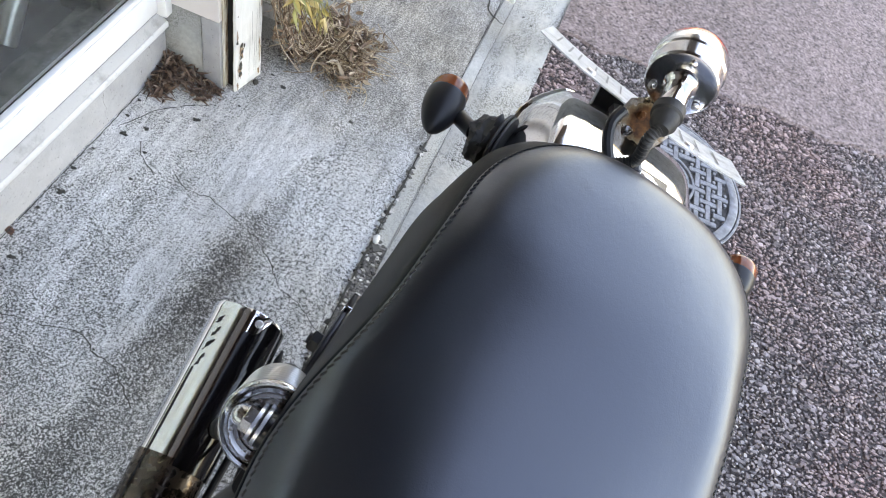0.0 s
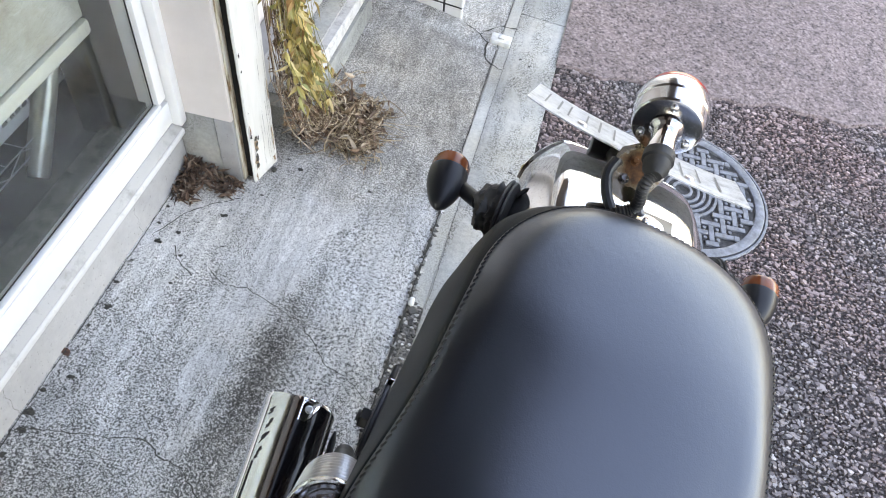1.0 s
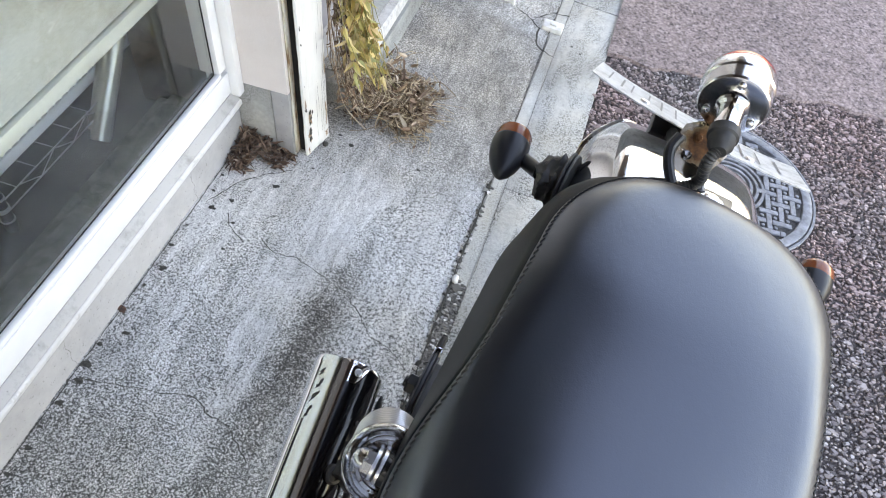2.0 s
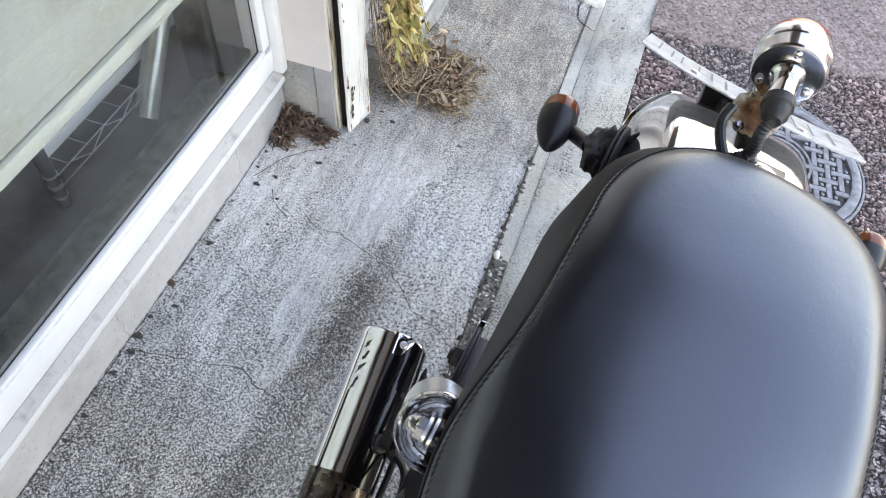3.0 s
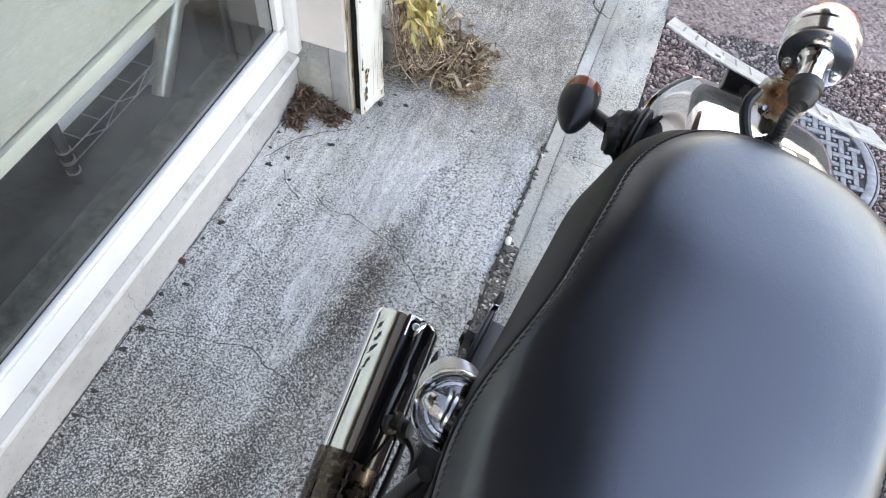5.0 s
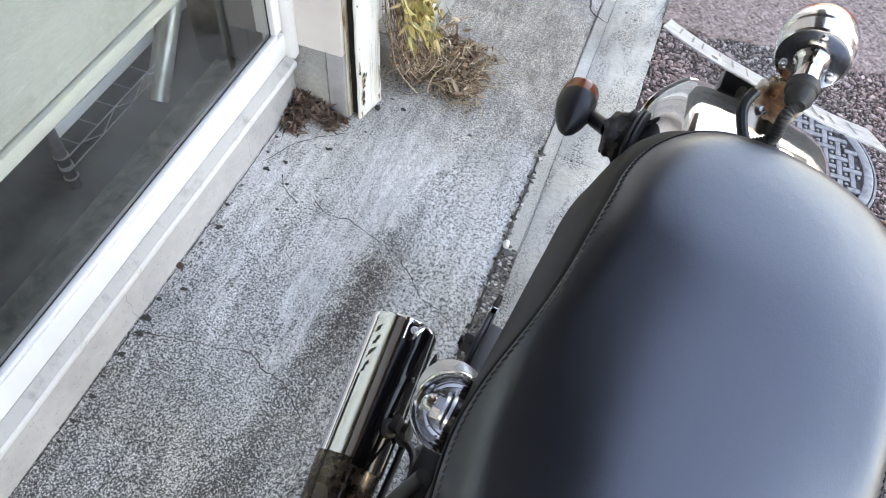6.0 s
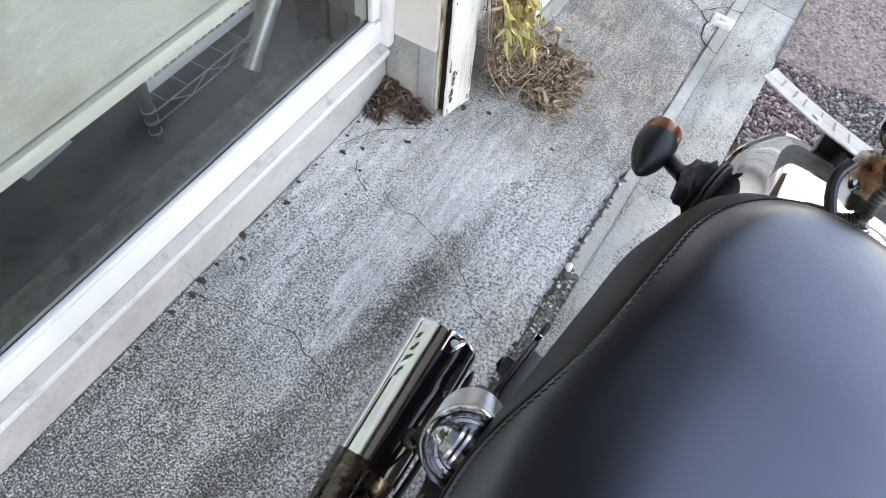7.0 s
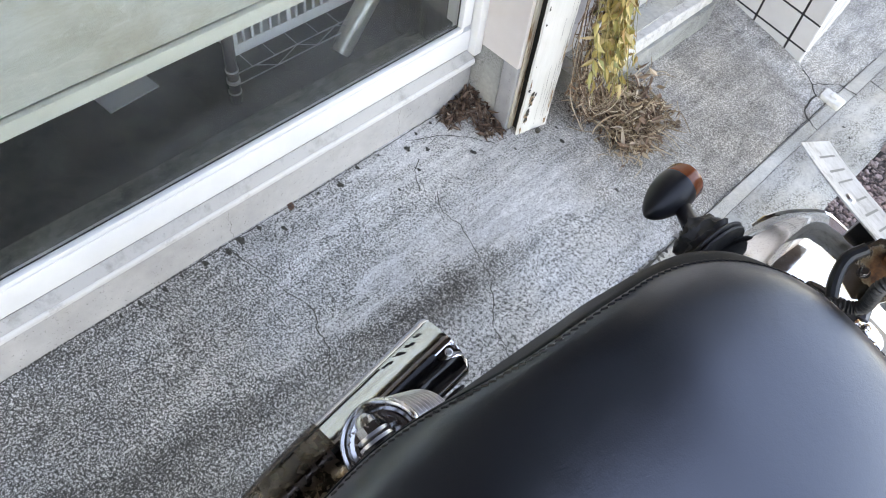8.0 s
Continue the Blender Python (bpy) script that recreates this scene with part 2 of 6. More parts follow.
M["old_concrete"] = concrete("old_concrete", (0.44, 0.44, 0.42), (0.22, 0.22, 0.21), (0.42, 0.42, 0.40), 7.0, 300).m

a = Mat("crack_dirt", (0.035, 0.033, 0.03), 0.95)
a.color(a.ramp(a.noise(300, 3), (0.3, (0.02, 0.02, 0.018)), (0.7, (0.085, 0.08, 0.07))))
M["dirt"] = a.m
a = Mat("joint_soil", (0.1, 0.09, 0.08), 0.95)
a.color(a.ramp(a.noise(150, 4, 0.7), (0.34, (0.022, 0.020, 0.018)), (0.66, (0.27, 0.25, 0.225)))).bump(a.noise(160, 3), 0.8, 0.004)
M["soil"] = a.m

a = Mat("asphalt_binder", (0.06, 0.05, 0.05), 0.8)
a.color(a.ramp(a.noise(200, 4, 0.7), (0.35, (0.02, 0.017, 0.017)), (0.7, (0.09, 0.07, 0.066)))).bump(a.noise(170, 3), 0.8, 0.004)
M["asphalt"] = a.m
a = Mat("asphalt_chips", (0.25, 0.2, 0.19), 0.75)
c = a.ramp(a.island(), (0.0, (0.045, 0.036, 0.036)), (0.30, (0.12, 0.093, 0.091)), (0.62, (0.25, 0.205, 0.20)), (0.9, (0.39, 0.345, 0.335)), (1.0, (0.50, 0.46, 0.45)))
red = a.ramp(a.noise(1.6, 3), (0.42, (1.0, 1.0, 1.0)), (0.62, (1.12, 0.90, 0.87)))
a.color(a.mix(1.0, a.mix(0.25, c, a.ramp(a.noise(500, 2), (0.3, 0.1), (0.7, 0.35))), red, "MULTIPLY")).bump(a.noise(600, 2), 0.3, 0.001)
M["chips"] = a.m
a = Mat("grey_grit", (0.2, 0.2, 0.19), 0.8)
a.color(a.ramp(a.island(), (0.0, (0.04, 0.037, 0.034)), (0.45, (0.15, 0.143, 0.13)), (0.75, (0.38, 0.365, 0.34)), (1.0, (0.62, 0.60, 0.57)))).bump(a.noise(500, 2), 0.3, 0.001)
M["grit"] = a.m
a = Mat("worn_pink_asphalt", (0.3, 0.24, 0.23), 0.85)
grains = a.math("ADD", a.math("MULTIPLY", a.noise(95, 4, 0.7), 1.1), a.math("ADD", a.math("MULTIPLY", a.cells(125, out="Color"), 0.34), -0.22))
c = a.ramp(grains, (0.24, (0.045, 0.037, 0.037)), (0.38, (0.16, 0.126, 0.121)), (0.55, (0.265, 0.213, 0.203)), (0.80, (0.42, 0.35, 0.335)))
c = a.mix(1.0, c, a.ramp(a.noise(28, 6, 0.75), (0.36, 0.70), (0.52, 1.0), (0.66, 1.12)), "MULTIPLY")
pale = a.ramp(a.noise(2.5, 5, 0.6), (0.35, (0.88, 0.84, 0.84)), (0.65, (1.1, 1.04, 1.03)))
a.color(a.mix(1.0, c, pale, "MULTIPLY")).bump(grains, 0.6, 0.003)
M["pink"] = a.m

a = Mat("cast_iron", (0.2, 0.21, 0.23), 0.55, 0.3)
a.color(a.ramp(a.noise(60, 5, 0.6), (0.3, (0.13, 0.135, 0.145)), (0.7, (0.27, 0.28, 0.305)))).bump(a.noise(250, 3), 0.3, 0.001)
M["iron"] = a.m
a = Mat("iron_recess", (0.06, 0.06, 0.062), 0.8, 0.1)
a.color(a.ramp(a.noise(90, 4), (0.3, (0.03, 0.03, 0.03)), (0.7, (0.11, 0.105, 0.10))))
M["iron_low"] = a.m

a = Mat("black_leatherette", (0.012, 0.012, 0.014), 0.38, spec=1.0)
a.b.inputs["Specular Tint"].default_value = (0.76, 0.85, 1.0, 1)
a.b.inputs["IOR"].default_value = 1.63
handled = a.math("ADD", a.math("MULTIPLY", a.noise(7, 3, 0.5), 0.5), a.math("MULTIPLY", a.noise(70, 6, 0.75), 0.5))
scuff = a.ramp(a.noise(34, 6, 0.8, stretch=(1.0, 0.4, 1.0), distortion=0.8), (0.55, 0.0), (0.70, 0.07))
a.rough(a.math("ADD", a.ramp(handled, (0.36, 0.29), (0.64, 0.37)), scuff))
a.color(a.ramp(a.noise(12, 5), (0.3, (0.004, 0.004, 0.005)), (0.75, (0.008, 0.008, 0.009))))
crease = a.noise(95, 5, 0.7, stretch=(1.0, 0.45, 1.0), distortion=1.4)
tail = a.ramp(a.math("ADD", a.axis(1), 1.0), (0.80, 0.10), (0.89, 1.0))
fold = a.noise(120, 4, 0.65, stretch=(1.0, 0.5, 1.0), distortion=2.2)
a.bump(a.cells(700), 0.06, 0.0006).bump(a.noise(600, 3, 0.6), 0.08, 0.0006).bump(crease, 0.12, 0.0012).bump(a.math("MULTIPLY", fold, tail), 0.15, 0.0014).bump(a.noise(26, 3, 0.6), 0.09, 0.003)
M["vinyl"] = a.m
a = Mat("seat_side", (0.012, 0.013, 0.013), 0.5, spec=0.22)
a.b.inputs["Specular Tint"].default_value = (0.80, 0.90, 1.0, 1)
a.b.inputs["IOR"].default_value = 1.4
a.color(a.ramp(a.noise(20, 4), (0.3, (0.0075, 0.0088, 0.0100)), (0.75, (0.0115, 0.0132, 0.0148)))).bump(a.noise(700, 3, 0.6), 0.2, 0.0006)
M["side_vinyl"] = a.m
M["thread"] = Mat("dark_thread", (0.014, 0.014, 0.015), 0.5).m

a = Mat("chrome", (0.78, 0.78, 0.79), 0.06, 1.0)
a.rough(a.ramp(a.noise(40, 5, 0.7), (0.45, 0.035), (0.75, 0.16)))
M["chrome"] = a.m
a = Mat("weathered_chrome", (0.74, 0.74, 0.75), 0.1, 1.0)
fleck = a.ramp(a.noise(420, 3, 0.75), (0.56, 0.0), (0.66, 1.0))
a.color(a.mix(a.math("MULTIPLY", fleck, 0.7), (0.66, 0.665, 0.68), (0.28, 0.27, 0.26))).rough(a.ramp(a.noise(60, 5, 0.7), (0.35, 0.04), (0.7, 0.14)))
a.bump(a.noise(30, 3), 0.04, 0.002)
M["worn_chrome"] = a.m
a = Mat("hazed_chrome", (0.72, 0.72, 0.73), 0.16, 1.0)
a.rough(a.ramp(a.noise(50, 4, 0.6), (0.35, 0.12), (0.7, 0.22)))
M["lamp_chrome"] = a.m
M["gloss_black"] = Mat("gloss_black", (0.006, 0.006, 0.007), 0.12, spec=0.35).m
a = Mat("pitted_chrome", (0.5, 0.5, 0.5), 0.2, 1.0)
spots = a.ramp(a.noise(210, 3, 0.7), (0.60, 0.0), (0.68, 1.0))
a.color(a.mix(spots, (0.56, 0.56, 0.56), (0.20, 0.15, 0.11))).rough(a.mix(spots, 0.15, 0.6))
M["pitted"] = a.m
a = Mat("heat_stained_chrome", (0.3, 0.22, 0.17), 0.2, 1.0)
a.color(a.ramp(a.noise(26, 6, 0.7), (0.32, (0.05, 0.043, 0.038)), (0.55, (0.12, 0.098, 0.082)), (0.75, (0.20, 0.165, 0.14)))).rough(a.ramp(a.noise(90, 4), (0.35, 0.12), (0.7, 0.45)))
M["stained"] = a.m
a = Mat("brushed_aluminium", (0.62, 0.62, 0.63), 0.3, 1.0)
a.rough(a.ramp(a.noise(60, 4), (0.3, 0.22), (0.7, 0.42)))
M["alu"] = a.m
M["pale_alu"] = Mat("pale_aluminium", (0.66, 0.66, 0.665), 0.28, 0.9).m
a = Mat("rusty_steel", (0.25, 0.11, 0.04), 0.6, 0.4)
rust = a.ramp(a.noise(36, 5, 0.6), (0.34, 0.0), (0.46, 1.0))
a.color(a.mix(rust, (0.55, 0.50, 0.40), (0.17, 0.064, 0.022))).metal(a.ramp(rust, (0.0, 0.9), (1.0, 0.15))).rough(a.ramp(rust, (0.0, 0.22), (1.0, 0.75)))
a.bump(rust, 0.3, 0.0008)
M["rust"] = a.m
a = Mat("rust_stained_chrome", (0.6, 0.58, 0.54), 0.2, 1.0)
spread = a.t.nodes.new("ShaderNodeVectorMath")
spread.operation = "DISTANCE"
a.t.links.new(a.scaled((1.0, 1.0, 1.0)), spread.inputs[0])
spread.inputs[1].default_value = (-0.0085, 0.0250, 0.8230)
bloom = a.math("ADD", a.math("MULTIPLY", spread.outputs["Value"], 20.0), a.math("MULTIPLY", a.math("SUBTRACT", a.noise(60, 5, 0.65), 0.5), 0.75))
rust = a.ramp(bloom, (0.30, 1.0), (0.52, 0.0))
tone = a.ramp(a.noise(110, 4, 0.6), (0.35, (0.075, 0.030, 0.014)), (0.65, (0.26, 0.11, 0.04)))
a.color(a.mix(rust, a.ramp(bloom, (0.40, (0.42, 0.31, 0.18)), (0.75, (0.66, 0.62, 0.54))), tone)).metal(a.ramp(rust, (0.0, 1.0), (1.0, 0.15))).rough(a.ramp(rust, (0.0, 0.14), (1.0, 0.7)))
a.bump(rust, 0.3, 0.0006)
M["rust_bloom"] = a.m
M["dark_metal"] = Mat("dull_dark_steel", (0.10, 0.10, 0.105), 0.35, 0.8).m
M["black_paint"] = Mat("black_satin_paint", (0.014, 0.014, 0.016), 0.32).m
a = Mat("black_metal", (0.014, 0.015, 0.018), 0.36, 0.2)
a.rough(a.ramp(a.noise(30, 4), (0.3, 0.30), (0.7, 0.46)))
M["black_metal"] = a.m
a = Mat("black_rubber", (0.018, 0.018, 0.018), 0.6)
a.color(a.ramp(a.noise(40, 4), (0.3, (0.014, 0.014, 0.014)), (0.7, (0.05, 0.049, 0.046)))).bump(a.noise(60, 3), 0.5, 0.002)
M["rubber"] = a.m
a = Mat("amber_lens", (0.30, 0.08, 0.03), 0.05)
a.b.inputs["Transmission Weight"].default_value = 0.25
M["amber"] = a.m
a = Mat("red_lens", (0.55, 0.03, 0.025), 0.08)
a.b.inputs["Transmission Weight"].default_value = 0.2
M["red"] = a.m
a = Mat("plate_enamel", (0.78, 0.79, 0.80), 0.35)
a.color(a.ramp(a.noise(45, 6, 0.75), (0.34, (0.26, 0.265, 0.25)), (0.46, (0.50, 0.51, 0.50)), (0.6, (0.62, 0.63, 0.63))))
M["plate"] = a.m
M["plate_ink"] = Mat("plate_ink", (0.16, 0.175, 0.165), 0.4).m
a = Mat("tyre_rubber", (0.02, 0.02, 0.02), 0.75)
a.bump(a.noise(80, 3), 0.4, 0.002)
M["tyre"] = a.m

a = Mat("white_frame", (0.80, 0.81, 0.82), 0.35)
a.color(a.ramp(a.noise(9, 5), (0.3, (0.76, 0.76, 0.76)), (0.6, (0.84, 0.84, 0.835))))
M["frame"] = a.m
a = Mat("worn_white_paint", (0.62, 0.62, 0.61), 0.5)
a.color(a.ramp(a.noise(40, 6, 0.7), (0.30, (0.46, 0.455, 0.44)), (0.45, (0.64, 0.64, 0.63)))).bump(a.noise(90, 3), 0.3, 0.0012)
M["nosing"] = a.m
a = Mat("sill_paint", (0.7, 0.7, 0.69), 0.55)
# greyer than the nosing, with random dark specks
sill_grey = a.ramp(a.noise(24, 6, 0.7), (0.30, (0.30, 0.29, 0.275)), (0.50, (0.45, 0.445, 0.435)))
sill_grey = a.mix(1.0, sill_grey, a.ramp(a.noise(170, 4, 0.75), (0.29, 0.35), (0.36, 1.0)), "MULTIPLY")
a.color(sill_grey).bump(a.noise(120, 3), 0.3, 0.001)
M["sill"] = a.m
a = Mat("cream_plaster", (0.74, 0.68, 0.65), 0.8)
a.color(a.ramp(a.noise(7, 5), (0.3, (0.68, 0.62, 0.59)), (0.65, (0.77, 0.71, 0.68)))).bump(a.noise(140, 4), 0.25, 0.002)
M["plaster"] = a.m
a = Mat("peeling_white_paint", (0.74, 0.72, 0.68), 0.55)
chip = a.ramp(a.noise(38, 6, 0.72, stretch=(1.0, 1.0, 0.45)), (0.68, 0.0), (0.70, 1.0))
paint = a.ramp(a.noise(14, 5, 0.6, stretch=(3.0, 3.0, 0.5)), (0.3, (0.60, 0.58, 0.54)), (0.6, (0.69, 0.675, 0.64)))
a.color(a.mix(chip, paint, (0.10, 0.065, 0.04))).bump(chip, 0.6, -0.001).bump(a.noise(60, 4, 0.6, stretch=(4, 4, 0.3)), 0.35, 0.002)
M["old_paint"] = a.m
a = Mat("weathered_board", (0.55, 0.47, 0.36), 0.7)
a.color(a.ramp(a.noise(22, 6, 0.7, stretch=(3, 3, 0.4)), (0.38, (0.20, 0.105, 0.045)), (0.47, (0.52, 0.44, 0.33)), (0.60, (0.68, 0.64, 0.56)))).bump(a.noise(50, 4, 0.6, stretch=(4, 4, 0.3)), 0.4, 0.002)
M["board"] = a.m
a = Mat("bare_wood", (0.25, 0.15, 0.09), 0.8)
a.color(a.ramp(a.noise(55, 5, 0.7, stretch=(3, 3, 0.5)), (0.36, (0.10, 0.055, 0.03)), (0.50, (0.27, 0.165, 0.095)), (0.64, (0.55, 0.47, 0.37)))).bump(a.noise(90, 4, 0.6, stretch=(4, 4, 0.3)), 0.4, 0.001)
M["bare_wood"] = a.m
a = Mat("unseen_dark_boards", (0.05, 0.035, 0.025), 0.6)
a.color(a.ramp(a.noise(20, 5, 0.6, stretch=(3, 0.3, 3)), (0.3, (0.028, 0.022, 0.019)), (0.7, (0.064, 0.052, 0.044))))
M["eave"] = a.m
M["gap"] = Mat("gap_shade_black", (0.008, 0.007, 0.006), 0.9).m
a = Mat("white_glazed_tile", (0.78, 0.78, 0.78), 0.18)
a.color(a.ramp(a.noise(12, 4), (0.3, (0.64, 0.64, 0.64)), (0.65, (0.72, 0.72, 0.72))))
M["tile"] = a.m
M["grout"] = Mat("dark_grout", (0.03, 0.03, 0.033), 0.9).m
a = Mat("white_step_paint", (0.74, 0.74, 0.72), 0.6)
a.color(a.ramp(a.noise(34, 7, 0.8), (0.34, (0.30, 0.295, 0.28)), (0.46, (0.50, 0.49, 0.475)), (0.62, (0.62, 0.61, 0.59)))).bump(a.noise(120, 4, 0.7), 0.4, 0.002)
M["step_paint"] = a.m

a = Mat("window_glass", (0.97, 1.0, 0.99), 0.02)
a.b.inputs["Transmission Weight"].default_value = 1.0
a.b.inputs["IOR"].default_value = 1.45
film = a.ramp(a.noise(7, 6, 0.7, stretch=(1.0, 1.0, 0.45), distortion=0.8), (0.44, 0.999), (0.72, 0.986))
wiped = a.ramp(a.noise(38, 5, 0.75, stretch=(1.0, 0.5, 1.6), distortion=0.6), (0.56, 1.0), (0.74, 0.985))
dust = a.ramp(a.noise(330, 3, 0.7), (0.62, 1.0), (0.74, 0.95))
a.t.links.new(a.math("MULTIPLY", a.math("MULTIPLY", film, wiped), dust), a.b.inputs["Transmission Weight"])
M["glass"] = a.m
a = Mat("blind_fabric", (0.44, 0.45, 0.41), 0.8)
c = a.ramp(a.noise(5, 6, 0.6), (0.32, (0.34, 0.32, 0.26)), (0.52, (0.43, 0.44, 0.40)))
scuff = a.ramp(a.noise(34, 6, 0.8, stretch=(1.0, 0.45, 1.0), distortion=1.0), (0.56, 0.0), (0.68, 1.0))
weave = a.ramp(a.noise(420, 2, 0.5, stretch=(1, 0.2, 1)), (0.35, 0.94), (0.65, 1.05))
a.color(a.mix(1.0, a.mix(a.math("MULTIPLY", scuff, 0.5), c, (0.62, 0.63, 0.59)), weave, "MULTIPLY")).bump(a.noise(400, 2, 0.5, stretch=(1, 1, 0.15)), 0.2, 0.001)
M["blind"] = a.m
M["blind_bar"] = Mat("blind_bar", (0.58, 0.59, 0.53), 0.4).m
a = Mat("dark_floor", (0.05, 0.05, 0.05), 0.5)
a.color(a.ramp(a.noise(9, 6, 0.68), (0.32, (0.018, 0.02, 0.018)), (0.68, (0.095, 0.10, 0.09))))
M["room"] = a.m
M["white_plastic"] = Mat("white_plastic", (0.84, 0.85, 0.85), 0.4).m
a = Mat("cream_lacquered_metal", (0.62, 0.60, 0.50), 0.32, 0.6)
a.color(a.ramp(a.noise(18, 5, 0.65), (0.3, (0.50, 0.48, 0.39)), (0.6, (0.68, 0.665, 0.57))))
M["cream_metal"] = a.m
M["pale_metal"] = Mat("chromed_wire", (0.62, 0.62, 0.63), 0.3, 0.8).m
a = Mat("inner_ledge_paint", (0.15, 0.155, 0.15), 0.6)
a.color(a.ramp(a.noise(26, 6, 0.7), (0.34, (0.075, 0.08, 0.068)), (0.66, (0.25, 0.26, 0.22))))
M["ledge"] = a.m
a = Mat("white_stone", (0.72, 0.71, 0.68), 0.7)
a.color(a.ramp(a.noise(40, 5), (0.3, (0.55, 0.54, 0.5)), (0.6, (0.76, 0.75, 0.72))))
M["stone"] = a.m
a = Mat("dry_stalks", (0.3, 0.22, 0.12), 0.8)
a.color(a.ramp(a.island(), (0.0, (0.11, 0.07, 0.045)), (0.5, (0.31, 0.225, 0.14)), (1.0, (0.62, 0.50, 0.35))))
M["straw"] = a.m
a = Mat("dry_leaves", (0.3, 0.17, 0.08), 0.75)
a.color(a.ramp(a.island(), (0.0, (0.06, 0.036, 0.024)), (0.40, (0.20, 0.12, 0.078)), (0.75, (0.39, 0.28, 0.19)), (1.0, (0.64, 0.54, 0.42))))
M["dry"] = a.m
a = Mat("old_leaf_litter", (0.12, 0.07, 0.045), 0.8)
a.color(a.ramp(a.island(), (0.0, (0.04, 0.024, 0.018)), (0.5, (0.13, 0.075, 0.05)), (0.85, (0.24, 0.155, 0.11)), (1.0, (0.42, 0.34, 0.27))))
M["litter"] = a.m
a = Mat("dead_leaf", (0.09, 0.042, 0.03), 0.7)
a.color(a.ramp(a.noise(90, 4, 0.7), (0.35, (0.045, 0.025, 0.02)), (0.65, (0.14, 0.065, 0.045))))
M["dead_leaf"] = a.m
a = Mat("olive_stems", (0.3, 0.27, 0.1), 0.6)
a.color(a.ramp(a.island(), (0.0, (0.15, 0.14, 0.05)), (0.6, (0.34, 0.29, 0.10)), (1.0, (0.48, 0.41, 0.22))))
M["green_stem"] = a.m
a = Mat("yellowing_leaves", (0.4, 0.36, 0.06), 0.55)
a.color(a.ramp(a.island(), (0.0, (0.20, 0.20, 0.06)), (0.18, (0.36, 0.31, 0.10)), (0.50, (0.52, 0.37, 0.12)), (0.78, (0.58, 0.46, 0.23)), (1.0, (0.34, 0.16, 0.05))))
a.b.inputs["Subsurface Weight"].default_value = 0.0
M["vine"] = a.m

# ---- ground ----
bm = bmesh.new()
sheet = []
for y in (-300, -3, 6, 300):
    row = []
    for x, h in ((-300, None), (-2.0, -0.05), (0.125, -0.05), (0.14, -0.003), (2.6, -0.003), (300, None)):
        if h is None:
            row.append(Vector((x, y, slab_z(-2.0) - 0.05 if x < 0 else slab_z(2.6))))
        else:
            row.append(SLOPE @ Vector((x, y, h)))
    sheet.append(row)
grid(bm, sheet)
solid("ground", bm, M["asphalt"], "dark reddish-brown asphalt falling gently from the kerb", "ground", "structure", smooth=0)


def uneven_slab(name, x0, x1, y0, y1, depth, amp, material, label, nx, ny, seed, category="pavement"):
    """A slab whose top is slightly uneven and whose edges are worn."""
    bm = bmesh.new()
    rows = []
    for j in range(ny + 1):
        row = []
        for i in range(nx + 1):
            x, y = x0 + (x1 - x0) * i / nx, y0 + (y1 - y0) * j / ny
            z = amp * noise.noise((x * 9 + seed, y * 9, 0))
            if i in (0, nx):
                x += 0.004 * noise.noise((seed, y * 25, 3))
                z -= 0.003
            row.append((x, y, z))
        rows.append(row)
    vs = grid(bm, rows)
    rim = [e for e in bm.edges if e.is_boundary]
    r = bmesh.ops.extrude_edge_only(bm, edges=rim)
    for v in (g for g in r["geom"] if isinstance(g, bmesh.types.BMVert)):
        v.co.z = -depth
    return solid(name, bm, material, label, category, "structure", SLOPE, 50)


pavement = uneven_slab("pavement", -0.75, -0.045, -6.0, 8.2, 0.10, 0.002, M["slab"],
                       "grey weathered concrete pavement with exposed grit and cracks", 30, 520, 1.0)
uneven_slab("joint_fill", -0.046, -0.008, 1.02, 8.2, 0.08, 0.0012, M["mortar"], "pale mortar strip between pavement and kerb", 14, 120, 4.0, "mortar joint")
uneven_slab("joint_soil", -0.050, -0.008, -6.0, 1.025, 0.08, 0.002, M["soil"], "dirt and grit in the open joint beside the kerb", 4, 120, 5.0, "joint")

kerb = empty("kerb", SLOPE, "row of flush pale concrete kerb stones", "kerb", "structure")
for k, (y0, y1) in enumerate(((-6.0, -5.12), (-5.117, -4.18), (-4.177, -3.3), (-3.297, -2.403), (-2.4, -1.24), (-1.238, -0.38), (-0.377, 0.478), (0.4785, 1.3395), (1.3400, 2.198), (2.202, 3.06), (3.063, 4.2), (4.203, 5.06), (5.063, 6.1), (6.103, 7.1), (7.103, 8.2))):
    bm = bmesh.new()
    box(bm, -0.012, 0.137 + 0.002 * (k % 2), y0, y1, -0.12, 0.001, 0.0018)
    part("kerb_stone", bm, M["kerb"], kerb)


def ribbon(bm, pts, w, z, jitter, seed):
    """A thin uneven strip along a ground line."""
    rnd = random.Random(seed)
    line = []
    for a, b in zip(pts, pts[1:]):
        n = max(2, int((Vector(b) - Vector(a)).length / 0.012))
        for k in range(n):
            p = Vector(a).lerp(Vector(b), k / n)
            line.append(p + Vector((rnd.uniform(-jitter, jitter), rnd.uniform(-jitter, jitter))))
    line.append(Vector(pts[-1]))
    rows = []
    for i, p in enumerate(line):
        d = (line[min(i + 1, len(line) - 1)] - line[max(i - 1, 0)]).normalized()
        s = Vector((-d.y, d.x)) * w * rnd.uniform(0.25, 1.0)
        rows.append([(p.x - s.x, p.y - s.y, z), (p.x + s.x, p.y + s.y, z)])
    grid(bm, rows)


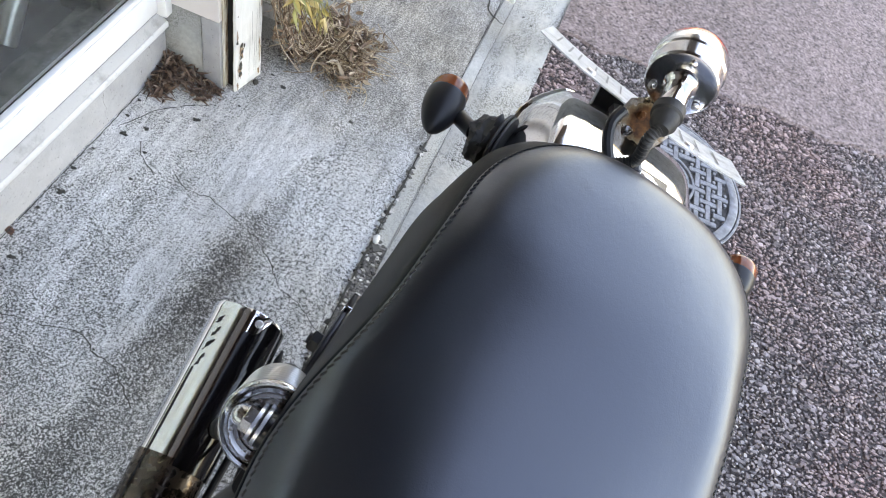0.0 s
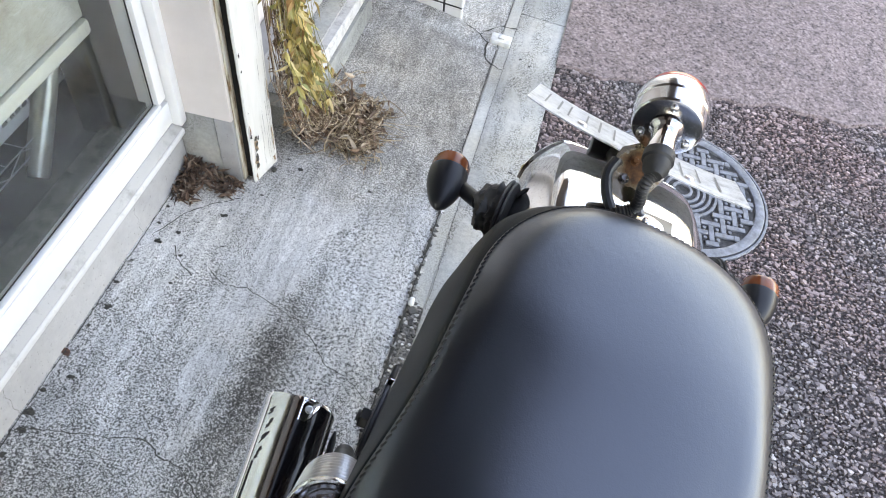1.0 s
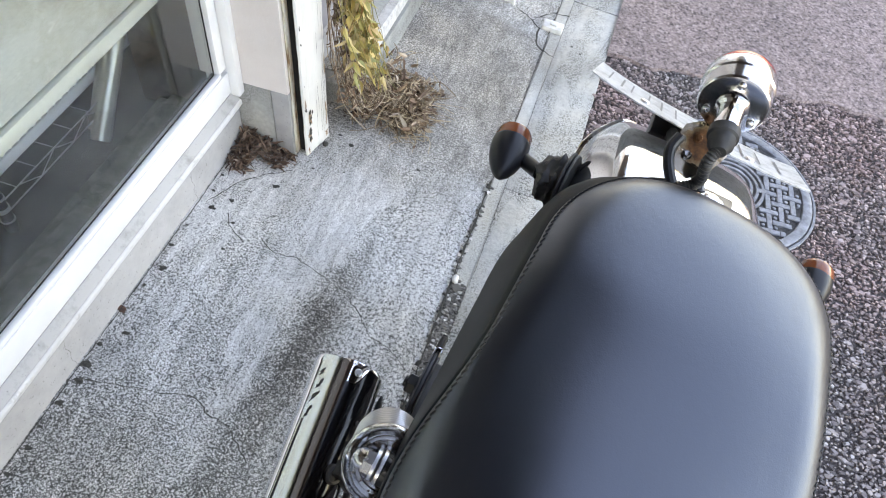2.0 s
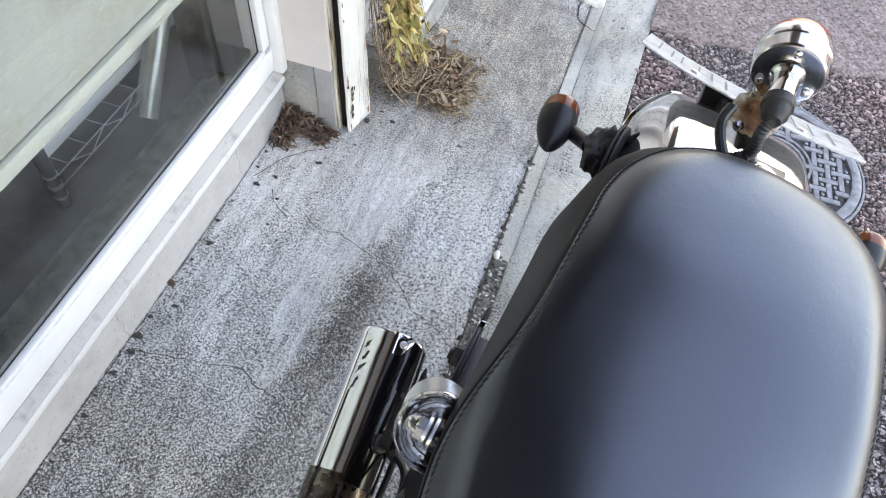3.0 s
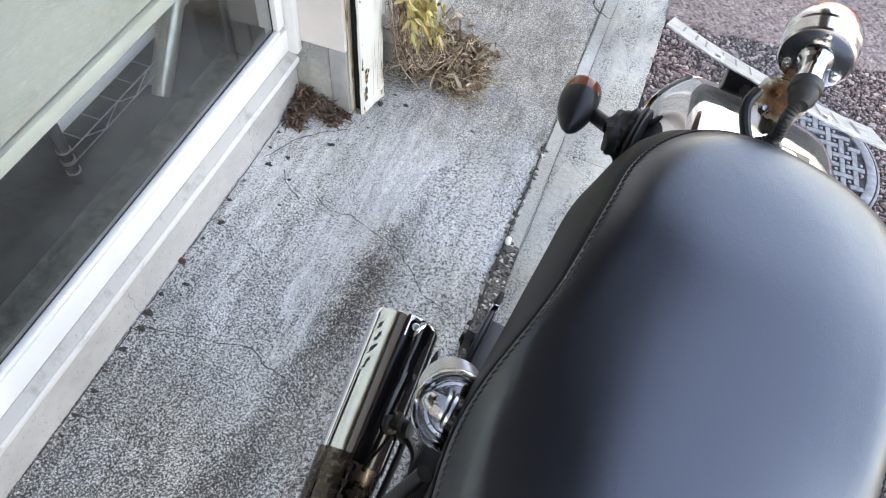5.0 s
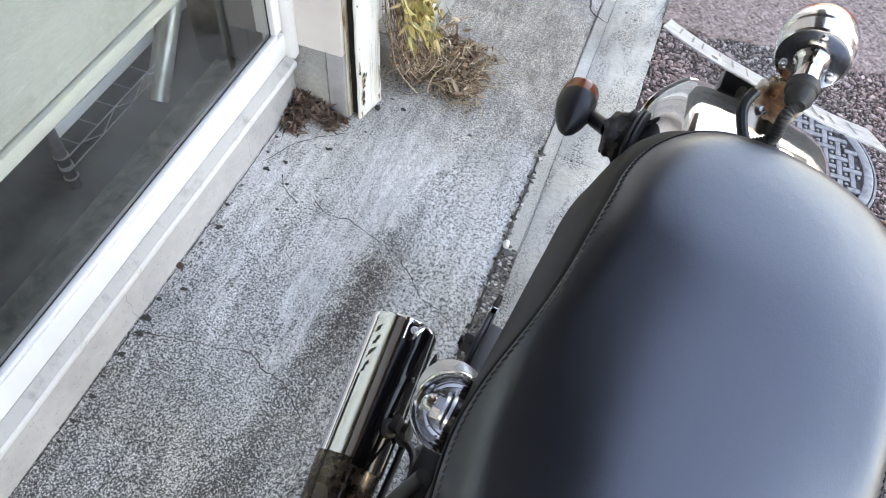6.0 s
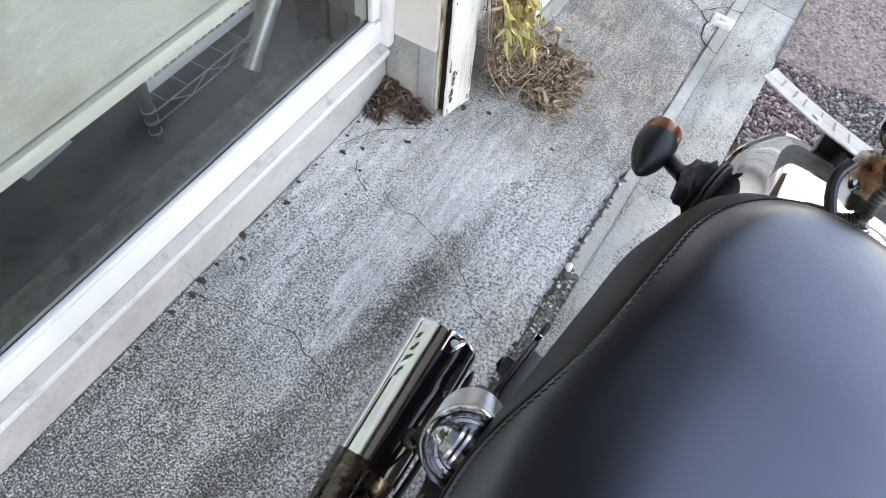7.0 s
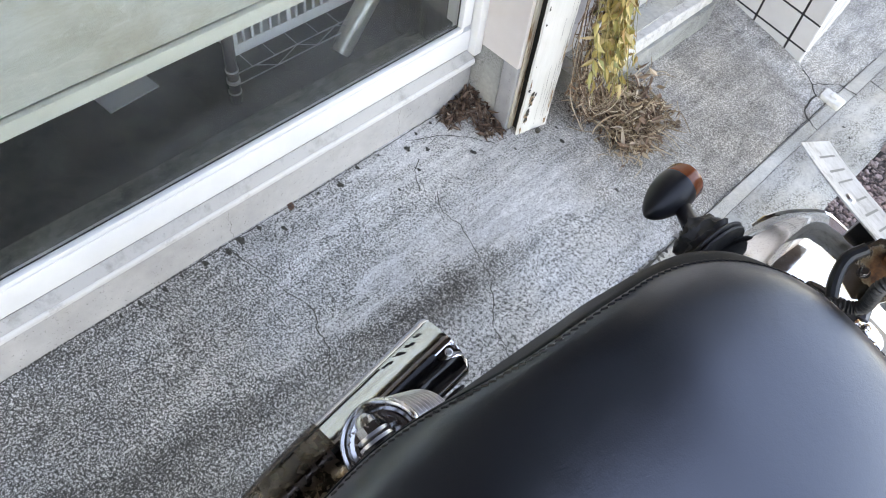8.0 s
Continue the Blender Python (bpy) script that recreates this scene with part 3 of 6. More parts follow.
CRACKS = (
    (((-0.625, 0.525), (-0.54, 0.54), (-0.463, 0.556), (-0.41, 0.57), (-0.38, 0.549), (-0.331, 0.539), (-0.27, 0.49)), 0.0011),
    (((-0.47, 0.955), (-0.436, 0.931), (-0.375, 0.935), (-0.316, 0.92), (-0.256, 0.901), (-0.206, 0.862), (-0.17, 0.823), (-0.117, 0.807), (-0.06, 0.772)), 0.0011),
    (((-0.62, 0.99), (-0.58, 1.08), (-0.53, 1.13), (-0.49, 1.16)), 0.0011),
    (((-0.56, 0.985), (-0.545, 0.958), (-0.523, 0.943), (-0.495, 0.925)), 0.0012),
    (((-0.045, 1.905), (-0.075, 1.93), (-0.08, 2.0), (-0.12, 2.04), (-0.17, 2.07)), 0.0028),
    (((-0.046, 1.905), (-0.03, 1.895), (-0.012, 1.895)), 0.0020),
    (((-0.11, 2.03), (-0.06, 2.10), (-0.008, 2.11)), 0.0022),
    (((-0.30, 1.35), (-0.22, 1.40), (-0.12, 1.43)), 0.0006),
)
for i, (pts, w) in enumerate(CRACKS):
    bm = bmesh.new()
    ribbon(bm, pts, w * 1.15, 0.0026, 0.003, i)
    part("crack", bm, M["dirt"], pavement, smooth=0)
# the dark open joints along the slab edge and along the wall
for i, (x, y0, y1, w) in enumerate(((-0.047, 0.2, 1.35, 0.0036), (-0.046, 1.35, 2.3, 0.0016), (-0.010, 1.02, 2.6, 0.0007), (-0.6345, -0.6, 1.16, 0.0014))):
    bm = bmesh.new()
    ribbon(bm, [(x + 0.0015 * math.sin(7 * k + i), y0 + (y1 - y0) * k / 9) for k in range(10)], w, 0.003, 0.0012, 20 + i)
    part("joint_line", bm, M["dirt"], pavement, smooth=0)

# moss and leaf scraps stuck on the pavement
scraps = random.Random(5)
for x, y, r in ((-0.634, 0.682, 0.013), (-0.597, 0.639, 0.010), (-0.503, 1.10, 0.011), (-0.222, 1.298, 0.007), (-0.526, 0.893, 0.006), (-0.571, 1.021, 0.009),
                (-0.612, 0.80, 0.012), (-0.628, 0.555, 0.015), (-0.62, 0.52, 0.010), (-0.60, 0.985, 0.010), (0.028, 1.336, 0.006), (0.03, 1.97, 0.006), (0.06, 1.95, 0.006),
                (-0.45, 1.19, 0.005), (-0.435, 1.32, 0.006), (-0.40, 1.30, 0.009), (-0.54, 0.965, 0.006), (0.09, 1.5, 0.006), (-0.62, 1.03, 0.006), (-0.626, 0.60, 0.007), (-0.624, 0.47, 0.009), (-0.627, 0.42, 0.006), (-0.622, 0.38, 0.010), (-0.625, 0.33, 0.008),
                (-0.624, 0.29, 0.006), (-0.623, 0.75, 0.006), (-0.626, 0.86, 0.007), (-0.625, 0.92, 0.005), (-0.624, 1.08, 0.006), (-0.47, 1.02, 0.004), (-0.38, 1.21, 0.004), (-0.53, 1.15, 0.005), (-0.31, 1.24, 0.003), (0.05, 1.16, 0.004)):
    leafy = (x, y) == (-0.634, 0.682)
    bm = bmesh.new()
    n = 9
    ring = []
    for k in range(n):
        rr = r * scraps.uniform(0.45, 1.1)
        ring.append(bm.verts.new((x + rr * math.cos(k * math.tau / n), y + 0.7 * rr * math.sin(k * math.tau / n), 0.0015)))
    top = bm.verts.new((x, y, 0.0015 + (0.12 if leafy else 0.22) * r))
    for k in range(n):
        bm.faces.new((ring[k], ring[(k + 1) % n], top))
    solid("debris_scrap", bm, M["dead_leaf" if leafy else "dirt"], "curled red-brown leaf scrap at the foot of the wall" if leafy else "dark scrap of moss and leaf on the pavement", "debris", m=SLOPE, group="scraps on the pavement")

# white pebble in the joint and grit
bm = bmesh.new()
bmesh.ops.create_icosphere(bm, subdivisions=2, radius=0.010)
for v in bm.verts:
    v.co = Vector((-0.042, 1.026, 0.006)) + Vector((v.co.x * 0.8, v.co.y * 1.1, v.co.z * 0.7)) * (1 + 0.3 * noise.noise(v.co * 120))
solid("pebble", bm, M["stone"], "small white pebble lying in the kerb joint", "pebble", m=SLOPE)


def chips(name, area, count, size, material, label, seed, inside, parent=None):
    """Stone chips bedded in a surface: flat-topped irregular bumps, in one mesh."""
    rs = np.random.RandomState(seed)
    x0, x1, y0, y1 = area
    cell = math.sqrt((x1 - x0) * (y1 - y0) / count)
    nx, ny = int((x1 - x0) / cell), int((y1 - y0) / cell)
    gx, gy = np.meshgrid(np.arange(nx), np.arange(ny))
    px = x0 + (gx.ravel() + 0.5 + rs.uniform(-0.42, 0.42, nx * ny)) * cell
    py = y0 + (gy.ravel() + 0.5 + rs.uniform(-0.42, 0.42, nx * ny)) * cell
    keep = inside(px, py)
    px, py = px[keep], py[keep]
    n, k = len(px), 6
    ang = rs.uniform(0, 6.28, n)[:, None] + np.arange(k) * 6.2832 / k + rs.uniform(-0.48, 0.48, (n, k))
    r = size * rs.lognormal(0, 0.32, n)[:, None] * rs.uniform(0.62, 1.25, (n, k))
    el = rs.uniform(0.55, 1.0, n)[:, None]
    h = size * rs.uniform(0.08, 0.55, n)[:, None] + np.zeros((n, k))
    tilt = rs.uniform(-0.28, 0.28, (n, 2))
    dx, dy = r * np.cos(ang), r * np.sin(ang) * el
    low = np.stack((px[:, None] + dx, py[:, None] + dy, np.full((n, k), -0.004)), 2)
    t = 0.80
    top = np.stack((px[:, None] + dx * t, py[:, None] + dy * t, h + tilt[:, :1] * dx * t + tilt[:, 1:] * dy * t), 2)
    verts = np.concatenate((low, top), 1).reshape(-1, 3)
    faces = []
    for i in range(n):
        b = i * 12
        faces.append((b + 6, b + 7, b + 8, b + 9, b + 10, b + 11))
        for j in range(6):
            m = (j + 1) % 6
            faces.append((b + j, b + m, b + 6 + m, b + 6 + j))
    ob = new(name, raw(name, verts.tolist(), faces, material))
    ob.matrix_world = SLOPE
    return tagged(ob, label, "gravel", kind="stuff")


def patch_edge(x):
    return 1.985 + 0.17 * (x - 0.15) + 0.012 * np.sin(x * 17) + 0.008 * np.sin(x * 41)


MX, MY, MR = 0.540, 1.630, 0.228      # the manhole
chips("asphalt_chippings", (0.124, 1.5, -0.4, 2.3), 42500, 0.0052, M["chips"], "coarse reddish-brown asphalt chippings", 3,
      lambda x, y: (y < patch_edge(x)) & (x > 0.137 + 0.006 * np.sin(y * 23) * np.sin(y * 61 + 1) + 0.004 * np.sin(y * 140)) & ((x - MX) ** 2 + (y - MY) ** 2 > (MR + 0.009) ** 2))
chips("joint_grit", (-0.054, -0.006, 0.1, 1.34), 900, 0.0055, M["grit"], "grey grit lying in the open kerb joint", 4,
      lambda x, y: (np.sin(x * 700 + y * 310) + np.sin(y * 97) > -0.7) & ((y < 1.03) | (x < -0.040)))

# the smoother overlay further along the road
bm = bmesh.new()
top, low = [], []
xs = [0.135 + 0.03 * i for i in range(60)] + [2.2, 3.0, 4.0]
rows = []
for j in range(8):
    rows.append([(x, float(patch_edge(x)) + 0.004 * noise.noise((x * 60, 0, 2)) + (0 if j == 0 else 0.006 if j == 1 else 0.9 * (j - 1)), -0.002 if j == 0 else 0.007) for x in xs])
grid(bm, rows)
solid("road_overlay", bm, M["pink"], "worn smoother pinkish asphalt laid over the road", "road", "structure", SLOPE, 50)

# ---- manhole cover ----
cover = empty("manhole_cover", SLOPE @ Matrix.Translation((MX, MY, 0)), "round grey cast-iron manhole cover with a basket-weave relief", "manhole cover")
bm = bmesh.new()
lathe(bm, [(-0.03, MR + 0.009), (0.002, MR + 0.009), (0.004, MR + 0.007), (0.004, MR + 0.002), (-0.002, MR), (-0.002, MR - 0.002)], (0, 0, 0), (0, 0, 1), 72, False)
part("frame_ring", bm, M["iron"], cover)
bm = bmesh.new()
lathe(bm, [(-0.03, MR - 0.002), (0.005, MR - 0.002), (0.0065, MR - 0.006), (0.0065, MR - 0.020), (0.004, MR - 0.022), (-0.001, MR - 0.023), (-0.001, 0)], (0, 0, 0), (0, 0, 1), 72, False)
part("disc", bm, M["iron_low"], cover)
bm = bmesh.new()
lathe(bm, [(-0.001, MR - 0.0285), (0.0058, MR - 0.0275), (0.0072, MR - 0.0245), (0.0072, MR - 0.006), (0.0055, MR - 0.0025), (-0.002, MR - 0.0015)], (0, 0, 0), (0, 0, 1), 72, False)
part("rim", bm, M["iron"], cover)
CELL = 0.034
weave = Matrix.Rotation(radians(6), 4, "Z")
for i in range(-7, 8):
    for j in range(-7, 8):
        cx, cy = i * CELL, j * CELL
        d = math.hypot(cx, cy)
        if 0.098 < d < MR - 0.030:
            bm = bmesh.new()
            long = min(0.026, MR - 0.027 - d)
            lx, ly = (long, 0.0074) if (i + j) % 2 else (0.0074, long)
            box(bm, -lx, lx, -ly, ly, -0.002, 0.0064, 0.0016, weave @ Matrix.Translation((cx, cy, 0)), 1)
            part("weave_bar", bm, M["iron"], cover, smooth=30)
        sx, sy = cx + CELL / 2, cy + CELL / 2
        if 0.108 < math.hypot(sx, sy) < MR - 0.036:
            bm = bmesh.new()
            lathe(bm, [(-0.002, 0.0056), (0.0042, 0.0054), (0.0056, 0.0040), (0.0060, 0.0)], weave @ Vector((sx, sy, 0)), (0, 0, 1), 10)
            part("stud", bm, M["iron"], cover, smooth=30)
for r0 in (0.092, 0.076, 0.060, 0.044, 0.024):
    bm = bmesh.new()
    lathe(bm, [(-0.002, r0 + 0.0050), (0.0050, r0 + 0.0040), (0.0060, r0 + 0.0028), (0.0060, r0 - 0.0028), (0.0050, r0 - 0.0040), (-0.002, r0 - 0.0050)], (0, 0, 0), (0, 0, 1), 56, False)
    part("emblem_ring", bm, M["iron"], cover)

# ---- white block at the far joint ----
bm = bmesh.new()
box(bm, -0.074, -0.012, 2.004, 2.046, -0.002, 0.016, 0.005)
box(bm, -0.054, -0.032, 2.016, 2.036, 0.015, 0.021, 0.004)
solid("white_block", bm, M["stone"], "small white moulded block lying on the pavement", "block", m=SLOPE)

# ---- shop front ----
GX = -0.636                        # outer face of the plinth
WY0, WY1 = -2.2, 1.215
bm = bmesh.new()
box(bm, GX - 0.10, GX, WY0, WY1, -0.1, 0.172, 0.002)
solid("plinth", bm, M["plinth"], "pale rendered plinth under the shop window", "plinth", "structure")
for y in (0.545, 0.99):
    bm = bmesh.new()
    rows = []
    for k in range(9):
        z = 0.064 + 0.0105 * k
        s = 0.003 * math.sin(k * 1.7 + y)
        rows.append([(GX + 0.0012, y + s - 0.00028, z), (GX + 0.0012, y + s + 0.00028, z)])
    grid(bm, rows)
    solid("plinth_crack", bm, M["dirt"], "fine upright crack in the rendered plinth", "crack", "structure", smooth=0)
bm = bmesh.new()
sill_section = [(GX - 0.05, 0.151), (GX + 0.012, 0.173), (GX + 0.0175, 0.1765), (GX + 0.0185, 0.180), (GX + 0.0185, 0.1860), (GX + 0.0165, 0.1895), (GX + 0.001, 0.2085), (GX - 0.05, 0.2095)]
rows = [[(x, y, z + 0.0006 * noise.noise((y * 20, x * 60, 0))) for x, z in sill_section] for y in [WY0 + (1.2 - WY0) * i / 160 for i in range(161)]]
vs = grid(bm, rows)
bm.faces.new(vs[0])
bm.faces.new(vs[-1])
sill = solid("window_sill", bm, M["sill"], "white sill, greyer and speckled along its sloping top", "window sill", "structure")
bm = bmesh.new()
nose = [(GX + 0.0115, 0.1745), (GX + 0.0188, 0.1762), (GX + 0.0198, 0.1795), (GX + 0.0198, 0.1855), (GX + 0.0190, 0.1885), (GX + 0.0168, 0.1906), (GX + 0.0130, 0.1900)]
vs = grid(bm, [[(x, WY0 + (1.2 - WY0) * i / 40, z) for x, z in nose] for i in range(41)])
bm.faces.new(vs[0])
bm.faces.new(vs[-1])
part("nosing", bm, M["nosing"], sill, "white painted nosing")

window = empty("window_1", Matrix.Identity(4), "large white framed shop window reaching almost to the pavement", "window", "structure")
FX = GX + 0.003                    # outer face of the sash
bm = bmesh.new()
box(bm, FX - 0.0335, FX, WY0, 1.190, 0.2125, 0.2690, 0.0015)
box(bm, FX - 0.05, FX - 0.034, WY0, 1.190, 0.2125, 0.236, 0.002)
box(bm, FX - 0.0135, FX - 0.0012, WY0, 1.166, 0.2697, 0.2805, 0.0018)
part("bottom_rail", bm, M["frame"], window)
bm = bmesh.new()
box(bm, FX - 0.05, FX, 1.158, 1.188, 0.2812, 2.1, 0.003)
part("side_rail", bm, M["frame"], window)
bm = bmesh.new()
box(bm, FX - 0.06, FX + 0.020, 1.1905, 1.2145, 0.2035, 2.16, 0.004)
part("window_frame", bm, M["frame"], window)
bm = bmesh.new()
box(bm, FX - 0.05, FX, WY0, 1.190, 2.1, 2.16, 0.003)
part("top_rail", bm, M["frame"], window)
bm = bmesh.new()
box(bm, FX - 0.0195, FX - 0.0155, WY0, 1.168, 0.270, 2.1)
pane = part("pane", bm, M["glass"], window, "slightly dusty clear glass", 0)
pane.visible_shadow = False
bm = bmesh.new()
box(bm, FX - 0.0152, FX - 0.0137, WY0, 1.158, 0.2740, 0.2812, 0.0003)
# dark strip drawn as the gap under the bottom rail
box(bm, FX - 0.045, FX - 0.003, WY0, 1.190, 0.2095, 0.2124)
box(bm, FX - 0.0152, FX - 0.012, 1.1566, 1.1578, 0.2815, 2.1, 0.0004)
part("gasket", bm, M["rubber"], window)

# dark panel added to hide the pier's pale inner face
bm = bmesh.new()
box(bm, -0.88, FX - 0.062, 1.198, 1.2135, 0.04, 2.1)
solid("reveal_lining", bm, M["room"], "dark panel added over the pier's inner face beside the window", "wall lining", "structure", smooth=0)
# unseen eave, its depth set by the dark reflections wanted on the saddle
bm = bmesh.new()
box(bm, GX - 0.3, 0.50, -6.0, 1.30, 2.45, 2.58, 0.01)
box(bm, GX - 0.3, 0.36, 1.302, 8.0, 2.45, 2.58, 0.01)
solid("eave", bm, M["eave"], "dark eave, unseen, added to darken the saddle's reflections", "eave", "structure")
# unseen boarding before the upper glass, added to dim what the saddle mirrors
bm = bmesh.new()
box(bm, GX - 0.012, GX + 0.012, WY0, 1.20, 1.20, 2.4485, 0.003)
solid("fascia", bm, M["eave"], "dark boarding, unseen, added above the window to darken the saddle's flank", "fascia", "structure")
# wall above, and the closed ends of the building
bm = bmesh.new()
box(bm, GX - 0.25, GX, WY0, WY1, 2.1605, 3.3)
solid("wall_north", bm, M["plaster"], "cream plaster wall above the shop window", "wall", "structure", smooth=0)
bm = bmesh.new()
box(bm, GX - 0.25, GX, -6.0, WY0 - 0.001, -0.1, 3.3)
solid("wall_east", bm, M["plaster"], "plain cream plaster wall of the same building", "wall", "structure", smooth=0)

# ---- pier, boards and post at the end of the window ----
bm = bmesh.new()
box(bm, GX - 0.25, -0.552, WY1 + 0.004, 1.36, -0.1, 0.226, 0.002)
solid("pier_base", bm, M["old_concrete"], "bare grey concrete base of the wall pier", "pier base", "structure")
bm = bmesh.new()
box(bm, -0.549, -0.506, WY1 - 0.001, 1.36, -0.02, 0.227, 0.003)
solid("base_board", bm, M["plinth"], "weathered grey board at the foot of the pier", "board", "structure")
bm = bmesh.new()
box(bm, GX - 0.25, -0.506, WY1 - 0.003, 1.36, 0.2275, 3.3, 0.003)
solid("pier", bm, M["plaster"], "smooth cream plaster pier beside the window", "wall", "structure")
bm = bmesh.new()
box(bm, -0.5055, -0.5005, WY1 + 0.006, 1.33, -0.02, 2.5, 0.002)
solid("edge_board", bm, M["board"], "thin weathered board edge with flaking cream paint", "board", "structure")
# near-black block puts the shade of the open gap into its colour
bm = bmesh.new()
box(bm, -0.500, -0.4835, WY1 + 0.022, 1.34, -0.02, 2.5)
solid("gap_shade", bm, M["gap"], "black fill painted as the shade in the gap between board and post", "gap", "structure", smooth=0)
bm = bmesh.new()
plan = [(-0.4825, 1.231), (-0.4815, 1.2250), (-0.4785, 1.2225), (-0.4750, 1.2250), (-0.4585, 1.3080), (-0.4605, 1.3125), (-0.4805, 1.3160), (-0.4825, 1.231)]
prof = []
for k in range(90):
    z = 0.03 + 2.47 * (k / 89) ** 1.8
    ring = []
    for x, y in plan:
        worn = 0.0012 * noise.noise((z * 30, y * 40, x * 40)) + (0.0016 * noise.noise((z * 110, 5, 2)) if 1.30 < y < 1.311 else 0)
        lift = max(0.0, 0.012 * (y - 1.27) / 0.04) if k == 0 else 0.0
        ring.append((x + worn, y + worn * 0.5, z + lift))
    prof.append(ring)
vs = grid(bm, prof)
bmesh.ops.remove_doubles(bm, verts=bm.verts, dist=1e-5)
bmesh.ops.holes_fill(bm, edges=[e for e in bm.edges if e.is_boundary])
post = solid("door_post", bm, M["old_paint"], "old white wooden post with peeling paint and chips", "post", "structure")
pa, pb = Vector((-0.4750, 1.2250, 0)), Vector((-0.4585, 1.3080, 0))
pn = Vector((0.981, -0.195, 0)) * 0.0018


def on_post(s, z):
    return pa.lerp(pb, s) + pn + Vector((0, 0, z))


chiprnd = random.Random(8)
for s, z, w, h in ((0.20, 0.150, 0.12, 0.030), (0.15, 0.098, 0.11, 0.026), (0.93, 0.120, 0.06, 0.045), (0.90, 0.060, 0.08, 0.016), (0.06, 0.058, 0.05, 0.016), (0.95, 0.26, 0.04, 0.040), (0.05, 0.20, 0.04, 0.020)):
    bm = bmesh.new()
    ring = []
    for k in range(22):
        r = chiprnd.uniform(0.35, 1.0)
        ring.append(bm.verts.new(on_post(max(0.01, min(0.99, s + w * r * math.cos(k * math.tau / 22))), z + h * r * math.sin(k * math.tau / 22)) - pn * 0.35))
    bm.faces.new(ring)
    part("bare_patch", bm, M["bare_wood"], post, "bare brown wood where the paint has flaked off", 0)
for s, z, w, h in ((0.04, 0.182, 0.05, 0.006), (0.20, 0.168, 0.06, 0.007), (0.30, 0.164, 0.04, 0.006), (0.22, 0.150, 0.05, 0.008), (0.18, 0.136, 0.05, 0.007), (0.17, 0.112, 0.08, 0.012), (0.15, 0.090, 0.06, 0.009),
                   (0.05, 0.36, 0.03, 0.004), (0.04, 0.40, 0.03, 0.006), (0.06, 0.25, 0.02, 0.003)):
    bm = bmesh.new()
    ring = []
    for k in range(10):
        r = chiprnd.uniform(0.45, 1.15)
        ring.append(bm.verts.new(on_post(s + w * r * math.cos(k * math.tau / 10), z + h * r * math.sin(k * math.tau / 10))))
    bm.faces.new(ring)
    part("paint_chip", bm, M["dirt"], post, smooth=0)
for s, z0, z1 in ((0.50, 0.06, 0.19), (0.60, 0.14, 0.24), (0.70, 0.07, 0.16), (0.78, 0.065, 0.24), (0.86, 0.08, 0.30), (0.92, 0.16, 0.40), (0.66, 0.30, 0.36), (0.80, 0.36, 0.50)):
    bm = bmesh.new()
    rows = []
    for k in range(13):
        z = z0 + (z1 - z0) * k / 12
        w = 0.0045 * math.sin(math.pi * (0.15 + 0.8 * (1 - k / 12))) * chiprnd.uniform(0.6, 1.2)
        c = s + 0.02 * noise.noise((z * 40, s, 0))
        rows.append([on_post(c - w, z), on_post(c + w, z)])
    grid(bm, rows)
    part("split", bm, M["dirt"], post, smooth=0)
bm = bmesh.new()
bmesh.ops.create_icosphere(bm, subdivisions=2, radius=0.007, matrix=SLOPE @ Matrix.Translation((-0.454, 1.272, 0.006)))
solid("black_pebble", bm, M["dirt"], "small black pebble at the foot of the post", "pebble")

# wall behind the plants and the far part of the building
bm = bmesh.new()
box(bm, -0.86, -0.60, 1.361, 8.0, -0.1, 3.3)
solid("wall_side", bm, M["plaster"], "cream plaster wall behind the plants", "wall", "structure", smooth=0)

# ---- step ----
def rounded_slab(x0, x1, y0, y1, z0, z1, r, bevel):
    """A block with a rounded outer far corner."""
    bm = bmesh.new()
    pts = [(x0, y0), (x1, y0)] + [(x1 - r + r * math.cos(a * math.pi / 16), y1 - r + r * math.sin(a * math.pi / 16)) for a in range(9)] + [(x0, y1)]
    lo = [bm.verts.new((x, y, z0)) for x, y in pts]
    hi = [bm.verts.new((x, y, z1)) for x, y in pts]
    n = len(pts)
    bm.faces.new(lo[::-1])
    top = bm.faces.new(hi)
    for k in range(n):
        bm.faces.new((lo[k], lo[(k + 1) % n], hi[(k + 1) % n], hi[k]))
    bmesh.ops.bevel(bm, geom=list(top.edges), offset=bevel, segments=3, affect="EDGES", profile=0.5)
    return bm


solid("step_base", rounded_slab(-0.60, -0.428, 1.42, 2.02, -0.02, 0.111, 0.06, 0.004), M["old_concrete"], "rough grey concrete base of a door step", "step", "structure")
solid("step_edge", rounded_slab(-0.60, -0.438, 1.42, 2.005, 0.1115, 0.148, 0.05, 0.012), M["step_paint"], "white painted rounded edge of a door step", "step", "structure")
solid("step_top", rounded_slab(-0.60, -0.466, 1.42, 1.97, 0.1485, 0.152, 0.05, 0.001), M["kerb"], "worn grey top of a door step", "step", "structure")
solid("upper_step", rounded_slab(-0.60, -0.525, 1.42, 1.93, 0.1525, 0.22, 0.05, 0.012), M["plinth"], "pale rounded upper step", "step", "structure")

# ---- tiled pillar ----
c0, c1, c2 = Vector((-0.177, 2.078)), Vector((-0.434, 2.123)), Vector((-0.217, 2.438))
pillar = empty("tiled_pillar", Matrix.Identity(4), "white glazed tiled pillar with dark joints", "pillar", "structure")
inner = (c1 + c2 - c0)
mid = (c0 + inner) / 2
bm = bmesh.new()
ring0 = [bm.verts.new((*(mid + (p - mid) * 0.985), -0.05)) for p in (c0, c1, inner, c2)]
